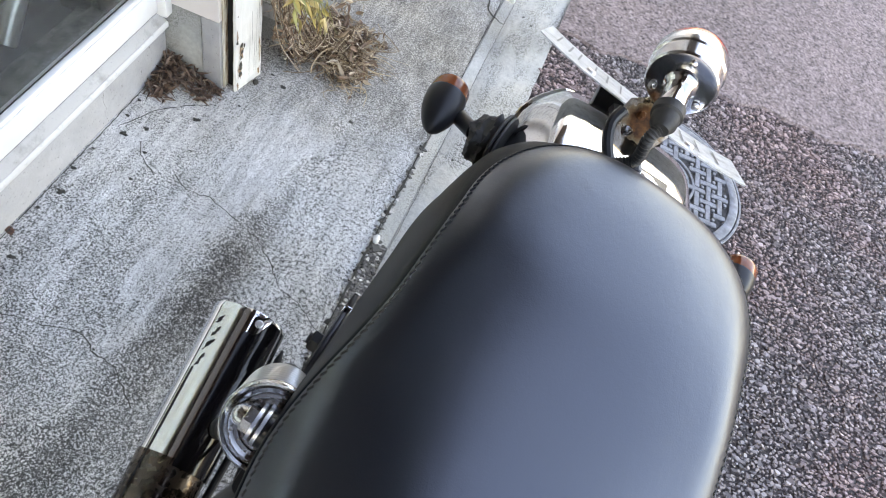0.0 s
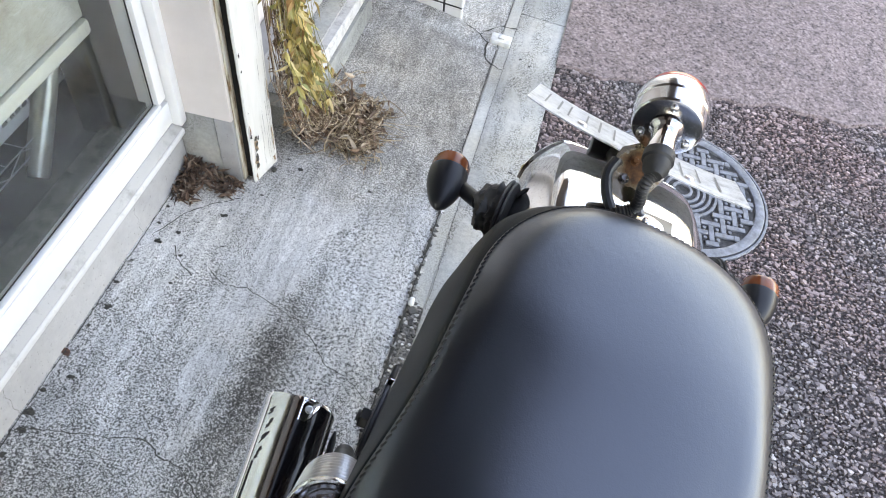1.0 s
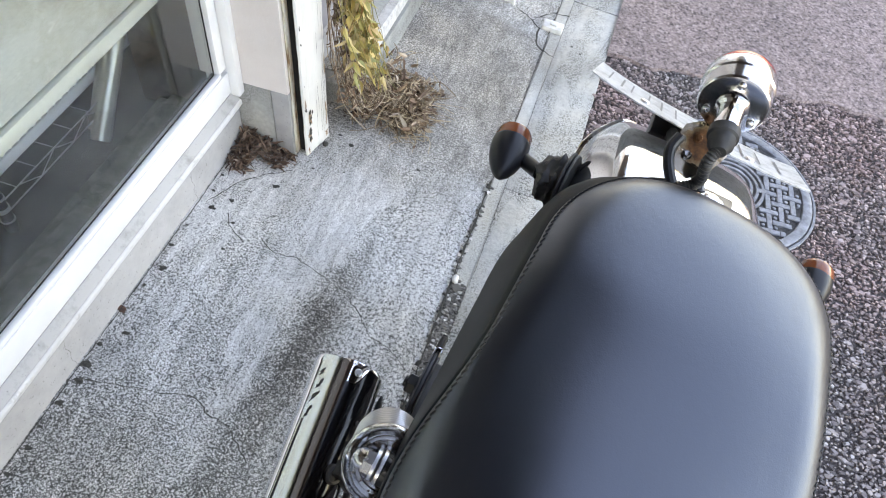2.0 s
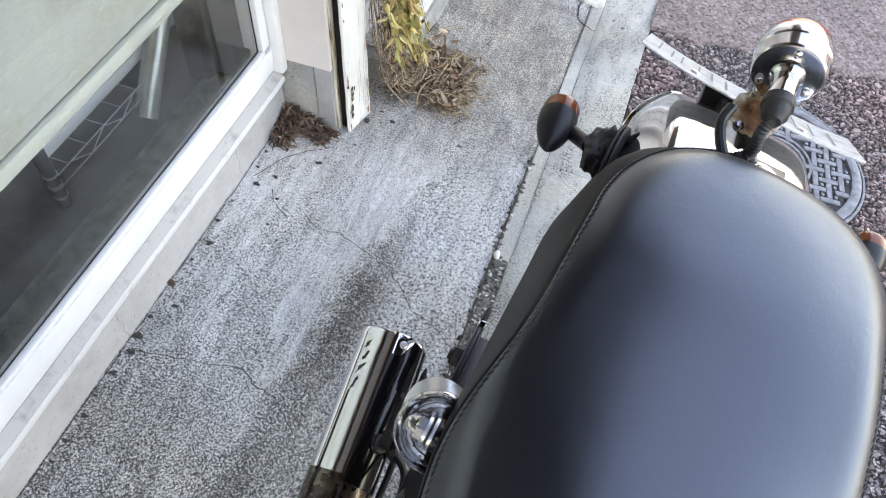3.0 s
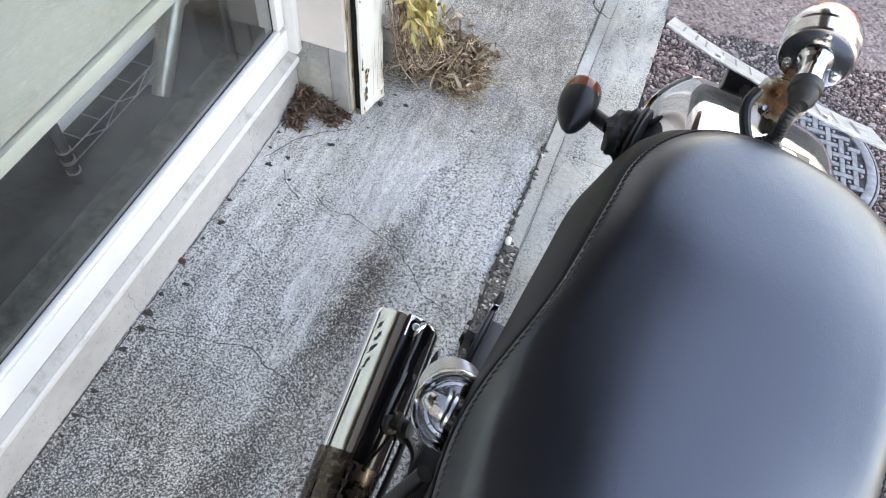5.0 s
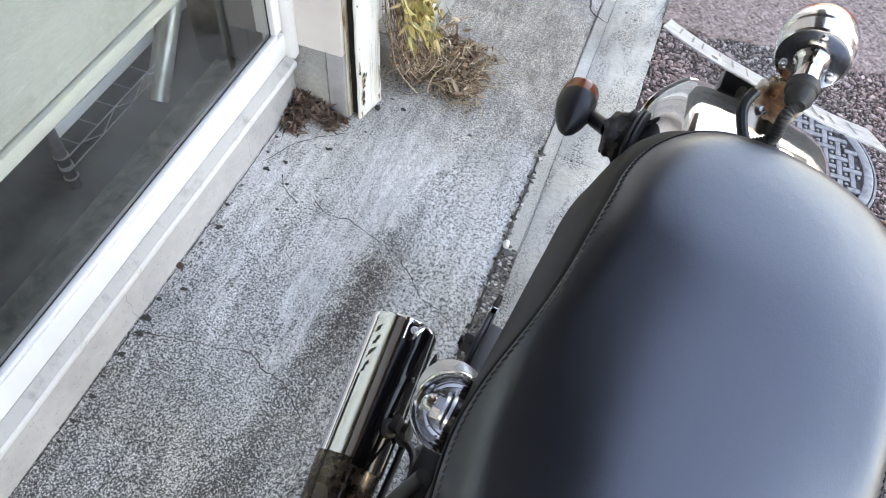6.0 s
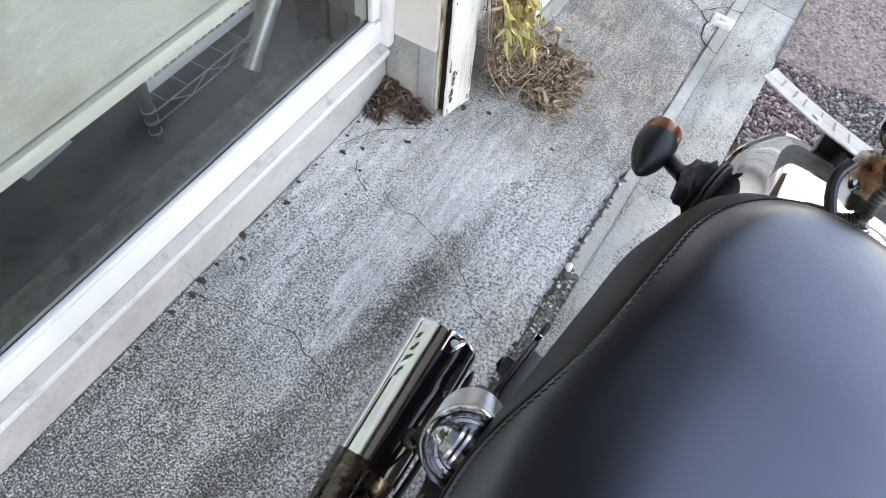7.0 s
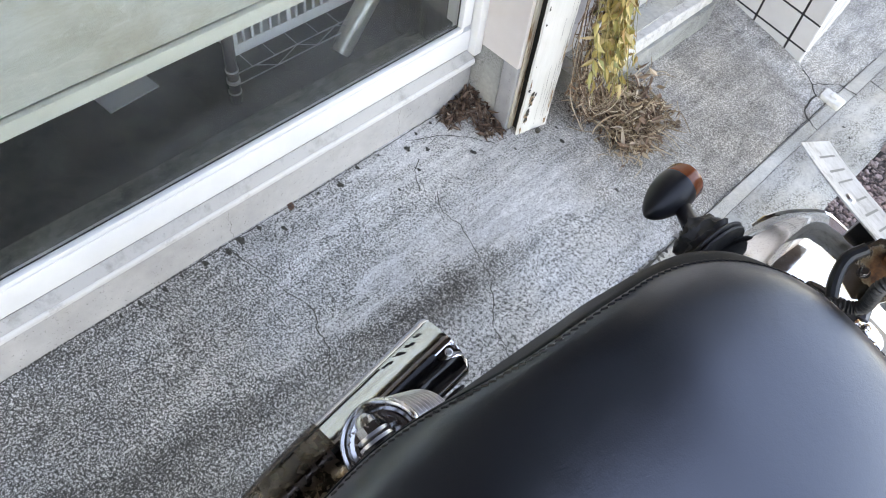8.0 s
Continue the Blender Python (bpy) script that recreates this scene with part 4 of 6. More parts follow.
ring1 = [bm.verts.new((*(mid + (p - mid) * 0.985), 2.6)) for p in (c0, c1, inner, c2)]
for k in range(4):
    bm.faces.new((ring0[k], ring0[(k + 1) % 4], ring1[(k + 1) % 4], ring1[k]))
bm.faces.new(ring1)
part("core", bm, M["grout"], pillar, "dark grout", 0)
for p, q, cuts in ((c0, c1, (0.0, 0.062, 0.182, 0.262)), (c2, c0, (0.0, 0.06, 0.18, 0.30, 0.363))):
    d = (q - p)
    L = d.length
    d.normalize()
    nrm = Vector((d.y, -d.x))
    if nrm.dot((p + q) / 2 - mid) < 0:
        nrm = -nrm
    for i in range(len(cuts) - 1):
        for j in range(30):
            z0, z1 = (0.010, 0.049) if j == 0 else (0.055 + (j - 1) * 0.083, 0.132 + (j - 1) * 0.083)
            bm = bmesh.new()
            m = Matrix(((d.x, nrm.x, 0, p.x), (d.y, nrm.y, 0, p.y), (0, 0, 1, 0), (0, 0, 0, 1)))
            box(bm, cuts[i] + 0.0035 * (i > 0), min(cuts[i + 1], L) - 0.0035 * (i < len(cuts) - 2), -0.008, 0.0, z0, z1, 0.0015, m, 1)
            part("tile", bm, M["tile"], pillar)

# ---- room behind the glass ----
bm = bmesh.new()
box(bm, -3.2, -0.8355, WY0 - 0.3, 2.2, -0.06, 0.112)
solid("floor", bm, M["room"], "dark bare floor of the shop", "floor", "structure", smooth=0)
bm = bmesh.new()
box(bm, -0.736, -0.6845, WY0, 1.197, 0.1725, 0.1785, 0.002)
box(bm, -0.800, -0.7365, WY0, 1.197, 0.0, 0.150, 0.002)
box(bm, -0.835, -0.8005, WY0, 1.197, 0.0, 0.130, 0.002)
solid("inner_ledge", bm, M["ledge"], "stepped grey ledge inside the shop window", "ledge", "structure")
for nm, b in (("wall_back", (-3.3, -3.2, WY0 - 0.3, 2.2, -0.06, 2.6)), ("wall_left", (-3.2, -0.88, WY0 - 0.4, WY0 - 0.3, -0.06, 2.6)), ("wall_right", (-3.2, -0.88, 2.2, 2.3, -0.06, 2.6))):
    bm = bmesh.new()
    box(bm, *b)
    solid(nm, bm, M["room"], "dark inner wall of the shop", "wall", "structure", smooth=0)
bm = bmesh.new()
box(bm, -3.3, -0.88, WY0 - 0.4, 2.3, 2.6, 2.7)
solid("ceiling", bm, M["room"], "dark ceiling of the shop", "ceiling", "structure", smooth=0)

blind = empty("roller_blind", Matrix.Identity(4), "pale grey-green roller blind drawn most of the way down", "blind")
bm = bmesh.new()
rows = []
for k in range(30):
    z = 0.4735 + 1.6385 * k / 29
    rows.append([(-0.746 + 0.004 * noise.noise((y * 3, z * 3, 0)), y, z) for y in [WY0 + 0.1 + (1.056 - WY0) * i / 40 for i in range(41)]])
grid(bm, rows)
part("fabric", bm, M["blind"], blind, "stained woven fabric", 60)
bm = bmesh.new()
box(bm, -0.755, -0.735, WY0 + 0.1, 1.157, 0.438, 0.471, 0.008)
part("bottom_bar", bm, M["blind_bar"], blind)
bm = bmesh.new()
tube(bm, [(-0.748, WY0 + 0.08, 2.132), (-0.748, 1.15, 2.132)], 0.030, 20)
part("roller", bm, M["blind_bar"], blind)

# things on the shop floor
rack = empty("wire_rack", Matrix.Translation((-0.905, 0.752, 0.112)), "chromed wire rack standing behind the window", "rack")
bm = bmesh.new()
tube(bm, [(0, 0, 0), (0, 0, 1.2)], 0.0125, 14)
part("post", bm, M["dark_metal"], rack)
bm = bmesh.new()
tube(bm, [(-0.36, 0, 0), (-0.36, 0, 1.2)], 0.0125, 14)
part("post", bm, M["dark_metal"], rack)
for z in (0.072, 0.042):
    bm = bmesh.new()
    tube(bm, [(0, 0.015, z), (0, 0.34, z)], 0.0016, 8)
    part("wire", bm, M["pale_metal"], rack)
bm = bmesh.new()
tube(bm, [(0, 0.06 + 0.055 * k, 0.043 if k % 2 else 0.071) for k in range(6)], 0.0012, 6)
part("zigzag_wire", bm, M["pale_metal"], rack)
for z in (0.030, 0.058, 0.064, 0.090):
    bm = bmesh.new()
    lathe(bm, [(-0.0022, 0.0126), (-0.0016, 0.0146), (0.0016, 0.0146), (0.0022, 0.0126)], (0, 0, z), (0, 0, 1), 20, False)
    part("collar", bm, M["pale_metal"], rack, "bright ring on the post")
for k in range(5):
    bm = bmesh.new()
    tube(bm, [(0, 0.05 + 0.06 * k, 0.0735), (-0.36, 0.05 + 0.06 * k, 0.0735)], 0.0008, 6)
    part("shelf_wire", bm, M["pale_metal"], rack)
basket = empty("plastic_basket", Matrix.Translation((-0.948, 0.790, 0.1876)), "white slotted plastic basket on the wire rack", "basket")
bm = bmesh.new()
box(bm, -0.006, 0.0, 0, 0.55, 0.0, 0.028, 0.002)
part("lower_band", bm, M["white_plastic"], basket)
bm = bmesh.new()
box(bm, -0.006, 0.0, 0, 0.55, 0.078, 0.20, 0.002)
part("upper_band", bm, M["white_plastic"], basket)
for k in range(24):
    bm = bmesh.new()
    w = 0.011 if k % 6 == 0 else 0.006
    box(bm, -0.006, 0.0, 0.0005 + 0.0235 * k, 0.0005 + 0.0235 * k + w, 0.0282, 0.0778, 0.001)
    part("slat", bm, M["white_plastic"], basket)
bm = bmesh.new()
box(bm, -0.30, -0.0065, 0, 0.55, 0.0, 0.004)
box(bm, -0.30, -0.0065, 0, 0.004, 0.0045, 0.20)
part("tray", bm, M["white_plastic"], basket)
PX, PY = -0.912, 1.058
pole = empty("twin_pole", Matrix.Identity(4), "pale cream twin pole leaning behind the window", "pole")
for dx in (0.0, 0.037):
    bm = bmesh.new()
    tube(bm, [(PX + dx * 0.6, PY - dx * 0.7, 0.1125), (PX + dx * 0.6 - 0.07, PY - dx * 0.7 + 0.45, 0.54)], 0.0225, 20)
    part("shaft", bm, M["cream_metal"], pole)
bm = bmesh.new()
box(bm, -1.30, -1.04, 0.525, 0.648, 0.1125, 0.1150, 0.0, Matrix.Translation((-1.04, 0.59, 0)) @ Matrix.Rotation(radians(5), 4, "Z") @ Matrix.Translation((1.04, -0.59, 0)))
solid("paper_sheet", bm, M["white_plastic"], "pale sheet lying on the dark shop floor", "paper", smooth=0)

# ---- plants ----
leafrnd = random.Random(21)


def leaf(bm, p, d, n, L, W, curl, twist=0.0):
    """A folded, curling and twisted leaf with a pointed tip."""
    d = d.normalized()
    s = d.cross(n).normalized()
    n = s.cross(d).normalized()
    rows = []
    for t, w in ((0.0, 0.08), (0.16, 0.72), (0.38, 1.0), (0.62, 0.78), (0.83, 0.36), (1.0, 0.02)):
        c = p + d * (L * t) - n * (curl * L * t * t)
        q = math.cos(twist * t) * s + math.sin(twist * t) * n
        up = math.cos(twist * t) * n - math.sin(twist * t) * s
        rows.append([c - q * (W * w) + up * (0.4 * W * w), c, c + q * (W * w) + up * (0.4 * W * w)])
    grid(bm, rows)


def rand_dir(r, zlo, zhi):
    a = r.uniform(0, math.tau)
    return Vector((math.cos(a), math.sin(a), r.uniform(zlo, zhi)))


# dried stalk heap
HX, HY = -0.385, 1.478
heap = empty("dead_plant", Matrix.Translation((HX, HY, slab_z(HX))), "heap of dry straw-coloured stalks and shrivelled leaves", "dead plant")
bm = bmesh.new()


def heap_spot(r):
    """A random place on the heap: an uneven mound, a lobe towards the window, a thin fringe towards the road."""
    q = r.random()
    if q < 0.60:
        x, y, h = r.gauss(0.0, 0.040), r.gauss(0.018, 0.050), 0.048
    elif q < 0.78:
        x, y, h = r.gauss(0.096, 0.022), r.gauss(-0.040, 0.026), 0.030
    elif q < 0.90:
        x, y, h = r.gauss(0.05, 0.022), r.gauss(-0.005, 0.03), 0.034
    else:
        x, y, h = r.gauss(0.07, 0.03), r.gauss(0.06, 0.04), 0.010
    return x, y, h * r.random() ** 1.2 + 0.002


def lying(q):
    """Keeps a point of the heap above the falling pavement."""
    return Vector((q.x, q.y, max(q.z, 0.0022) - q.x * 0.096))


for k in range(420):                    # dark broken scraps underneath
    x, y, z = heap_spot(leafrnd)
    leaf(bm, lying(Vector((x, y, z * 0.5))), rand_dir(leafrnd, -0.1, 0.1), rand_dir(leafrnd, 1.0, 3.0), leafrnd.uniform(0.010, 0.026), leafrnd.uniform(0.003, 0.007), leafrnd.uniform(-0.4, 0.4), leafrnd.uniform(-1, 1))
part("rotting_scraps", bm, M["litter"], heap, "dark rotting scraps under the stalks")["kind"] = "stuff"
bm = bmesh.new()
for k in range(560):
    x, y, z = heap_spot(leafrnd)
    d = rand_dir(leafrnd, -0.2, 0.25)
    L = leafrnd.uniform(0.018, 0.070) * (1.5 if k % 7 == 0 else 1.0)
    b = rand_dir(leafrnd, -0.3, 0.6) * L * leafrnd.uniform(0.2, 0.5)
    c = rand_dir(leafrnd, -0.3, 0.4) * L * 0.2
    p = Vector((x, y, z))
    pts = [p, p + d * L * 0.35 + b * 0.8, p + d * L * 0.7 + b + c, p + d * L + b * 0.1 + c * 1.6]
    r0 = leafrnd.uniform(0.0006, 0.0018)
    line = smooth_path([lying(q) for q in pts], 3)
    tube(bm, line, [r0 * (1.15 - 0.5 * i / len(line)) for i in range(len(line))], 4, False)
for k in range(26):                     # long thin twigs lying out over the pavement
    a = leafrnd.uniform(-0.25, 0.75)
    p = Vector((leafrnd.uniform(0.02, 0.08), leafrnd.uniform(-0.01, 0.06), leafrnd.uniform(0.004, 0.018)))
    L = leafrnd.uniform(0.05, 0.15)
    d = Vector((math.cos(a), math.sin(a), 0))
    pts = [p] + [p + d * L * t + Vector((leafrnd.gauss(0, 0.006), leafrnd.gauss(0, 0.006), 0.0)) * (1 if t < 1 else 1.6) - Vector((0, 0, p.z * t)) for t in (0.35, 0.7, 1.0)]
    line = smooth_path([lying(q) for q in pts], 5)
    tube(bm, line, [0.0010 * (1.1 - 0.8 * i / len(line)) for i in range(len(line))], 4, False)
part("stalk_tangle", bm, M["straw"], heap)["kind"] = "stuff"
bm = bmesh.new()
for k in range(520):
    x, y, z = heap_spot(leafrnd)
    leaf(bm, lying(Vector((x, y, z * 1.1 + 0.002))), rand_dir(leafrnd, -0.3, 0.5), rand_dir(leafrnd, 0.2, 2.0), leafrnd.uniform(0.014, 0.040), leafrnd.uniform(0.0018, 0.0066), leafrnd.uniform(-1.0, 1.4), leafrnd.uniform(-2.5, 2.5))
part("withered_leaves", bm, M["dry"], heap, "brown withered leaves")["kind"] = "stuff"

# climbing plant: thin stems hanging in a curtain, the dead ones brown, the outer ones still in yellow leaf
VX, VY = -0.431, 1.379
vine = empty("vine", Matrix.Translation((VX, VY, slab_z(VX))), "yellowing climbing plant hanging beside the post", "vine")
bm = bmesh.new()
bg = bmesh.new()
bl = bmesh.new()
for k in range(120):
    alive = k % 5 < 2
    x, y = (leafrnd.gauss(0.012, 0.014), leafrnd.gauss(0.012, 0.030)) if alive else (leafrnd.gauss(-0.004, 0.016), leafrnd.gauss(-0.005, 0.040))
    top = leafrnd.uniform(0.45, 1.0) if alive or k % 3 else leafrnd.uniform(0.12, 0.4)
    foot = leafrnd.uniform(0.09, 0.22) if alive else leafrnd.uniform(0.0, 0.05) if k % 2 else leafrnd.uniform(0.03, 0.14)
    pts = []
    for q in (0.0, 0.12, 0.25, 0.4, 0.6, 0.8, 1.0):
        h = foot + (top - foot) * q
        lean = math.exp(-h / 0.10)
        reach = 0.062 * math.exp(-h / 0.24) if alive else 0.0
        pts.append(Vector((x + reach + 0.055 * lean - 0.035 * h + leafrnd.gauss(0, 0.007), y + 0.075 * lean + leafrnd.gauss(0, 0.009), h)))
    pts = [Vector((max(q.x, -0.028), max(q.y, -0.055), max(q.z, 0.004))) for q in pts]
    line = smooth_path(pts, 4)
    r0 = leafrnd.uniform(0.0005, 0.0011)
    tube(bg if alive else bm, line, r0, 4, False)
    for p in line[2:]:
        for _ in range(3):
            if alive and p.z > 0.11 and leafrnd.random() < 0.10 + 0.13 * min(1.0, p.z / 0.35):
                leaf(bl, p, rand_dir(leafrnd, -3.2, -0.9), rand_dir(leafrnd, -0.4, 0.8), leafrnd.uniform(0.018, 0.044), leafrnd.uniform(0.0035, 0.0110), leafrnd.uniform(-0.5, 0.9), leafrnd.uniform(-1.8, 1.8))
            elif not alive and leafrnd.random() < 0.12:
                leaf(bm, p, rand_dir(leafrnd, -2.5, 0.2), rand_dir(leafrnd, -0.4, 0.8), leafrnd.uniform(0.010, 0.024), leafrnd.uniform(0.0012, 0.0036), leafrnd.uniform(-1.0, 1.4), leafrnd.uniform(-2.5, 2.5))
# loose loops of a fallen stem beside the post
for k in range(7):
    p = Vector((leafrnd.uniform(-0.012, 0.03), leafrnd.uniform(-0.045, 0.02), leafrnd.uniform(0.05, 0.12)))
    pts = [p, p + Vector((0.012, -0.012, -0.035)), p + Vector((0.035, -0.004, -0.045 - 0.01 * leafrnd.random())), p + Vector((0.055, 0.018, -0.022)), p + Vector((0.058, 0.035, 0.02))]
    tube(bm, smooth_path([Vector((q.x, q.y, max(q.z, 0.004))) for q in pts], 6), 0.0011, 5, False)
part("stem_tangle", bm, M["dry"], vine, "brown dead stems")["kind"] = "stuff"
part("green_stem_tangle", bg, M["green_stem"], vine, "thin olive-green stems")["kind"] = "stuff"
part("leaves", bl, M["vine"], vine, "yellow and green pointed leaves")["kind"] = "stuff"

# leaf litter in the corner under the window
LX, LY = -0.568, 1.172
litter = empty("leaf_litter", Matrix.Translation((LX, LY, slab_z(LX))), "small drift of brown dry leaves in the wall corner", "leaf litter")
bm = bmesh.new()
for k in range(520):
    a, b = leafrnd.random(), leafrnd.random() ** 1.3
    if a < 0.55:                        # along the window wall
        x, y = -0.055 + 0.045 * b * leafrnd.random(), 0.038 - 0.105 * b
    else:                               # along the pier
        x, y = -0.05 + 0.115 * leafrnd.random(), 0.038 - 0.055 * b
    hgt = 0.032 * math.exp(-((x + 0.04) ** 2 + (y - 0.03) ** 2) / 0.0022)
    z = hgt * leafrnd.uniform(0.3, 1.0) + 0.004 - x * 0.096
    leaf(bm, Vector((x, y, z)), rand_dir(leafrnd, -0.1, 0.3), rand_dir(leafrnd, 1.0, 3), leafrnd.uniform(0.012, 0.036), leafrnd.uniform(0.0015, 0.0045), leafrnd.uniform(-0.8, 1.4))
part("leaves", bm, M["litter"], litter)["kind"] = "stuff"

# ---- motorcycle ----
bike = empty("motorcycle", BIKE, "parked black and chrome motorcycle seen from its saddle to the tail", "motorcycle")


def lerp_table(table, v):
    """Smooth reading of rows (v, a, b, ...), evenly eased."""
    vs = [r[0] for r in table]
    out = []
    for c in range(1, len(table[0])):
        col = [r[c] for r in table]
        out.append(sum(w * float(np.interp(v + d, vs, col)) for d, w in ((-0.036, 0.1), (-0.024, 0.15), (-0.012, 0.16), (0, 0.18), (0.012, 0.16), (0.024, 0.15), (0.036, 0.1))))
    return out


# along the seat: half width at the seam, seam height, crown, half width of the skirt, skirt height
SEAT = [(-0.78, 0.085, 0.705, 0.090, 0.086, 0.690), (-0.62, 0.118, 0.708, 0.086, 0.119, 0.692), (-0.50, 0.142, 0.712, 0.088, 0.143, 0.695), (-0.45, 0.153, 0.716, 0.088, 0.154, 0.700), (-0.41, 0.157, 0.742, 0.068, 0.158, 0.708),
        (-0.37, 0.148, 0.784, 0.035, 0.157, 0.712), (-0.33, 0.1365, 0.812, 0.030, 0.156, 0.715), (-0.27, 0.1305, 0.834, 0.030, 0.157, 0.72), (-0.22, 0.126, 0.842, 0.030, 0.157, 0.725), (-0.17, 0.124, 0.843, 0.030, 0.157, 0.73), (-0.05, 0.124, 0.843, 0.030, 0.157, 0.73)]


def seat_row(v):
    return lerp_table(SEAT, v)


WIDE = 1.185


def seam(k):
    """The seam's plan: k from -1 (front right) through 0 (rear) to 1 (front left)."""
    a = abs(k)
    side = -1 if k < 0 else 1
    if a < 0.45:                       # the rounded tail
        ang = a / 0.45 * math.pi / 2
        v = -0.21 + 0.148 * math.cos(ang)
        if side > 0:                   # fuller on the kick-stand side
            return Vector((WIDE * 0.1258 * math.sin(ang) ** 0.70, -0.21 + 0.148 * math.cos(ang) ** 0.74, 0.842 - 0.006 * math.cos(ang)))
        return Vector((-0.1285 * math.sin(ang) ** 0.93, v, 0.842 - 0.006 * math.cos(ang)))
    v = -0.21 - (a - 0.45) / 0.55 * 0.54
    r = seat_row(v)
    fuller = 0.0 if side > 0 else 0.003 * math.exp(-((v + 0.23) / 0.06) ** 2)
    return Vector(((WIDE if side > 0 else -1.0) * r[0] - fuller, v, r[1]))


def skirt(k):
    a = abs(k)
    side = -1 if k < 0 else 1
    if a < 0.45:
        ang = a / 0.45 * math.pi / 2
        e, f, g = (1.06, 0.72, 0.69) if side > 0 else (0.97, 0.84, 0.76)
        return Vector((side * e * 0.157 * math.sin(ang) ** f, -0.21 + 0.188 * math.cos(ang) ** g, 0.728))
    v = -0.21 - (a - 0.45) / 0.55 * 0.54
    r = seat_row(v)
    slim = 0.0 if side > 0 else 0.0047 * max(0.0, min(1.0, (v + 0.36) / 0.15))
    return Vector((side * ((1.06 if side > 0 else 1.0) * r[3] - slim), v, r[4]))


seat = new("saddle")
seat.parent = bike
bm = bmesh.new()
N = 180
ks = [-1 + 2 * i / N for i in range(N + 1)]


def seat_point(k, t):
    """The cushion's surface: t is 1 at the seam and 0 on the middle line."""
    p = seam(k)
    sv = -0.23 + (p.y + 0.23) * 0.25 if p.y > -0.23 else p.y
    q = Vector((p.x * t, sv + (p.y - sv) * t, 0))
    zs = p.z if p.y < -0.23 else p.z * t + seat_row(sv)[1] * (1 - t)
    q.z = zs + seat_row(q.y)[2] * (1 - t ** 3.0) ** 0.75
    return q


STEPS = (1.0, 0.99, 0.975, 0.95, 0.92, 0.88, 0.83, 0.77, 0.7, 0.62, 0.53, 0.43, 0.32, 0.2, 0.1, 0.0)
pad = [[seat_point(k, t) for k in ks] for t in STEPS]
# the foam evens out the middle of the cushion
xy = np.array([(p.x, p.y) for row in pad for p in row])
zz = np.array([p.z for row in pad for p in row])
wt = np.array([abs(STEPS[max(i - 1, 0)] - STEPS[min(i + 1, 15)]) for i in range(16) for k in ks])
near = np.exp(-((xy[:, None, :] - xy[None, :, :]) ** 2).sum(2) / (2 * 0.032 ** 2)) * wt[None, :]
even = near @ zz / near.sum(1)
for i, t in enumerate(STEPS):
    s = min(1.0, (1 - t) / 0.30)
    s = s * s * (3 - 2 * s)
    for k in range(len(ks)):
        pad[i][k].z += s * (float(even[i * len(ks) + k]) - pad[i][k].z)
grid(bm, pad)
bmesh.ops.remove_doubles(bm, verts=bm.verts, dist=0.0004)
part("seat_top", bm, M["vinyl"], seat, "black grained leatherette, slightly creased at the tail", 70)
bm = bmesh.new()
rows = []
for t in (0.0, 0.04, 0.12, 0.3, 0.5, 0.7, 0.88, 1.0):
    row = []
    for k in ks:
        a, b = seam(k), skirt(k)
        p = a.lerp(b, t)
        out = (b - a)
        out.z = 0
        out = out.normalized() if out.length > 1e-6 else Vector((0, 1, 0))
        puff = 0.002 + (0.013 * math.exp(-((k + 0.27) / 0.13) ** 2) if k < 0 else 0.0)
        p += out * (puff * math.sin(math.pi * min(1, t * 1.05) ** 0.6) - (0.0012 if t == 0 else 0))
        if t == 0:
            p.z -= 0.001
        row.append(p)
    rows.append(row)
under = [Vector((p.x * 0.86, p.y - 0.012, p.z - 0.012)) for p in rows[-1]]
rows.append(under)
grid(bm, rows)
part("seat_side", bm, M["side_vinyl"], seat, "matt black side panel of the saddle", 70)
bm = bmesh.new()
bot = [bm.verts.new(p + Vector((0, 0, 0.003))) for p in under]
bm.faces.new(bot)
part("seat_pan", bm, M["black_paint"], seat, smooth=0)
bm = bmesh.new()
line = [(seat_point(-1 + 2 * i / 1400, 0.988), seat_point(-1 + 2 * i / 1400, 0.962)) for i in range(1401)]
dist, last = 0.0, line[0][0]
for i in range(1, len(line) - 6):
    p, q = line[i]
    dist += (p - last).length
    last = p
    if dist > 0.0060:
        dist = 0.0
        d = (line[i + 5][0] - line[i - 1][0]).normalized()
        w = (q - p).normalized() * 0.0011
        up = Vector((-0.0003, 0, 0.0007))
        c = p.lerp(q, 0.3)
        tube(bm, [c - d * 0.0029 - w - up, c - d * 0.0018 - w + up, c + d * 0.0018 + w + up, c + d * 0.0029 + w - up], [0.0005, 0.0010, 0.0010, 0.0005], 6)
part("stitching", bm, M["thread"], seat, "dark seam stitches")

# rear wheel
AX = Vector((0, -0.128, 0.312))
wheel = new("rear_wheel")
wheel.parent = bike
bm = bmesh.new()
ty = [(-0.058, 0.228), (-0.066, 0.262), (-0.062, 0.292), (-0.045, 0.309), (-0.02, 0.316), (0, 0.318), (0.02, 0.316), (0.045, 0.309), (0.062, 0.292), (0.066, 0.262), (0.058, 0.228)]
lathe(bm, ty, AX, (1, 0, 0), 64, False)
part("tyre", bm, M["tyre"], wheel)
bm = bmesh.new()
lathe(bm, [(-0.057, 0.232), (-0.052, 0.222), (-0.02, 0.206), (0.02, 0.206), (0.052, 0.222), (0.057, 0.232)], AX, (1, 0, 0), 64, False)
part("rim", bm, M["chrome"], wheel)
bm = bmesh.new()
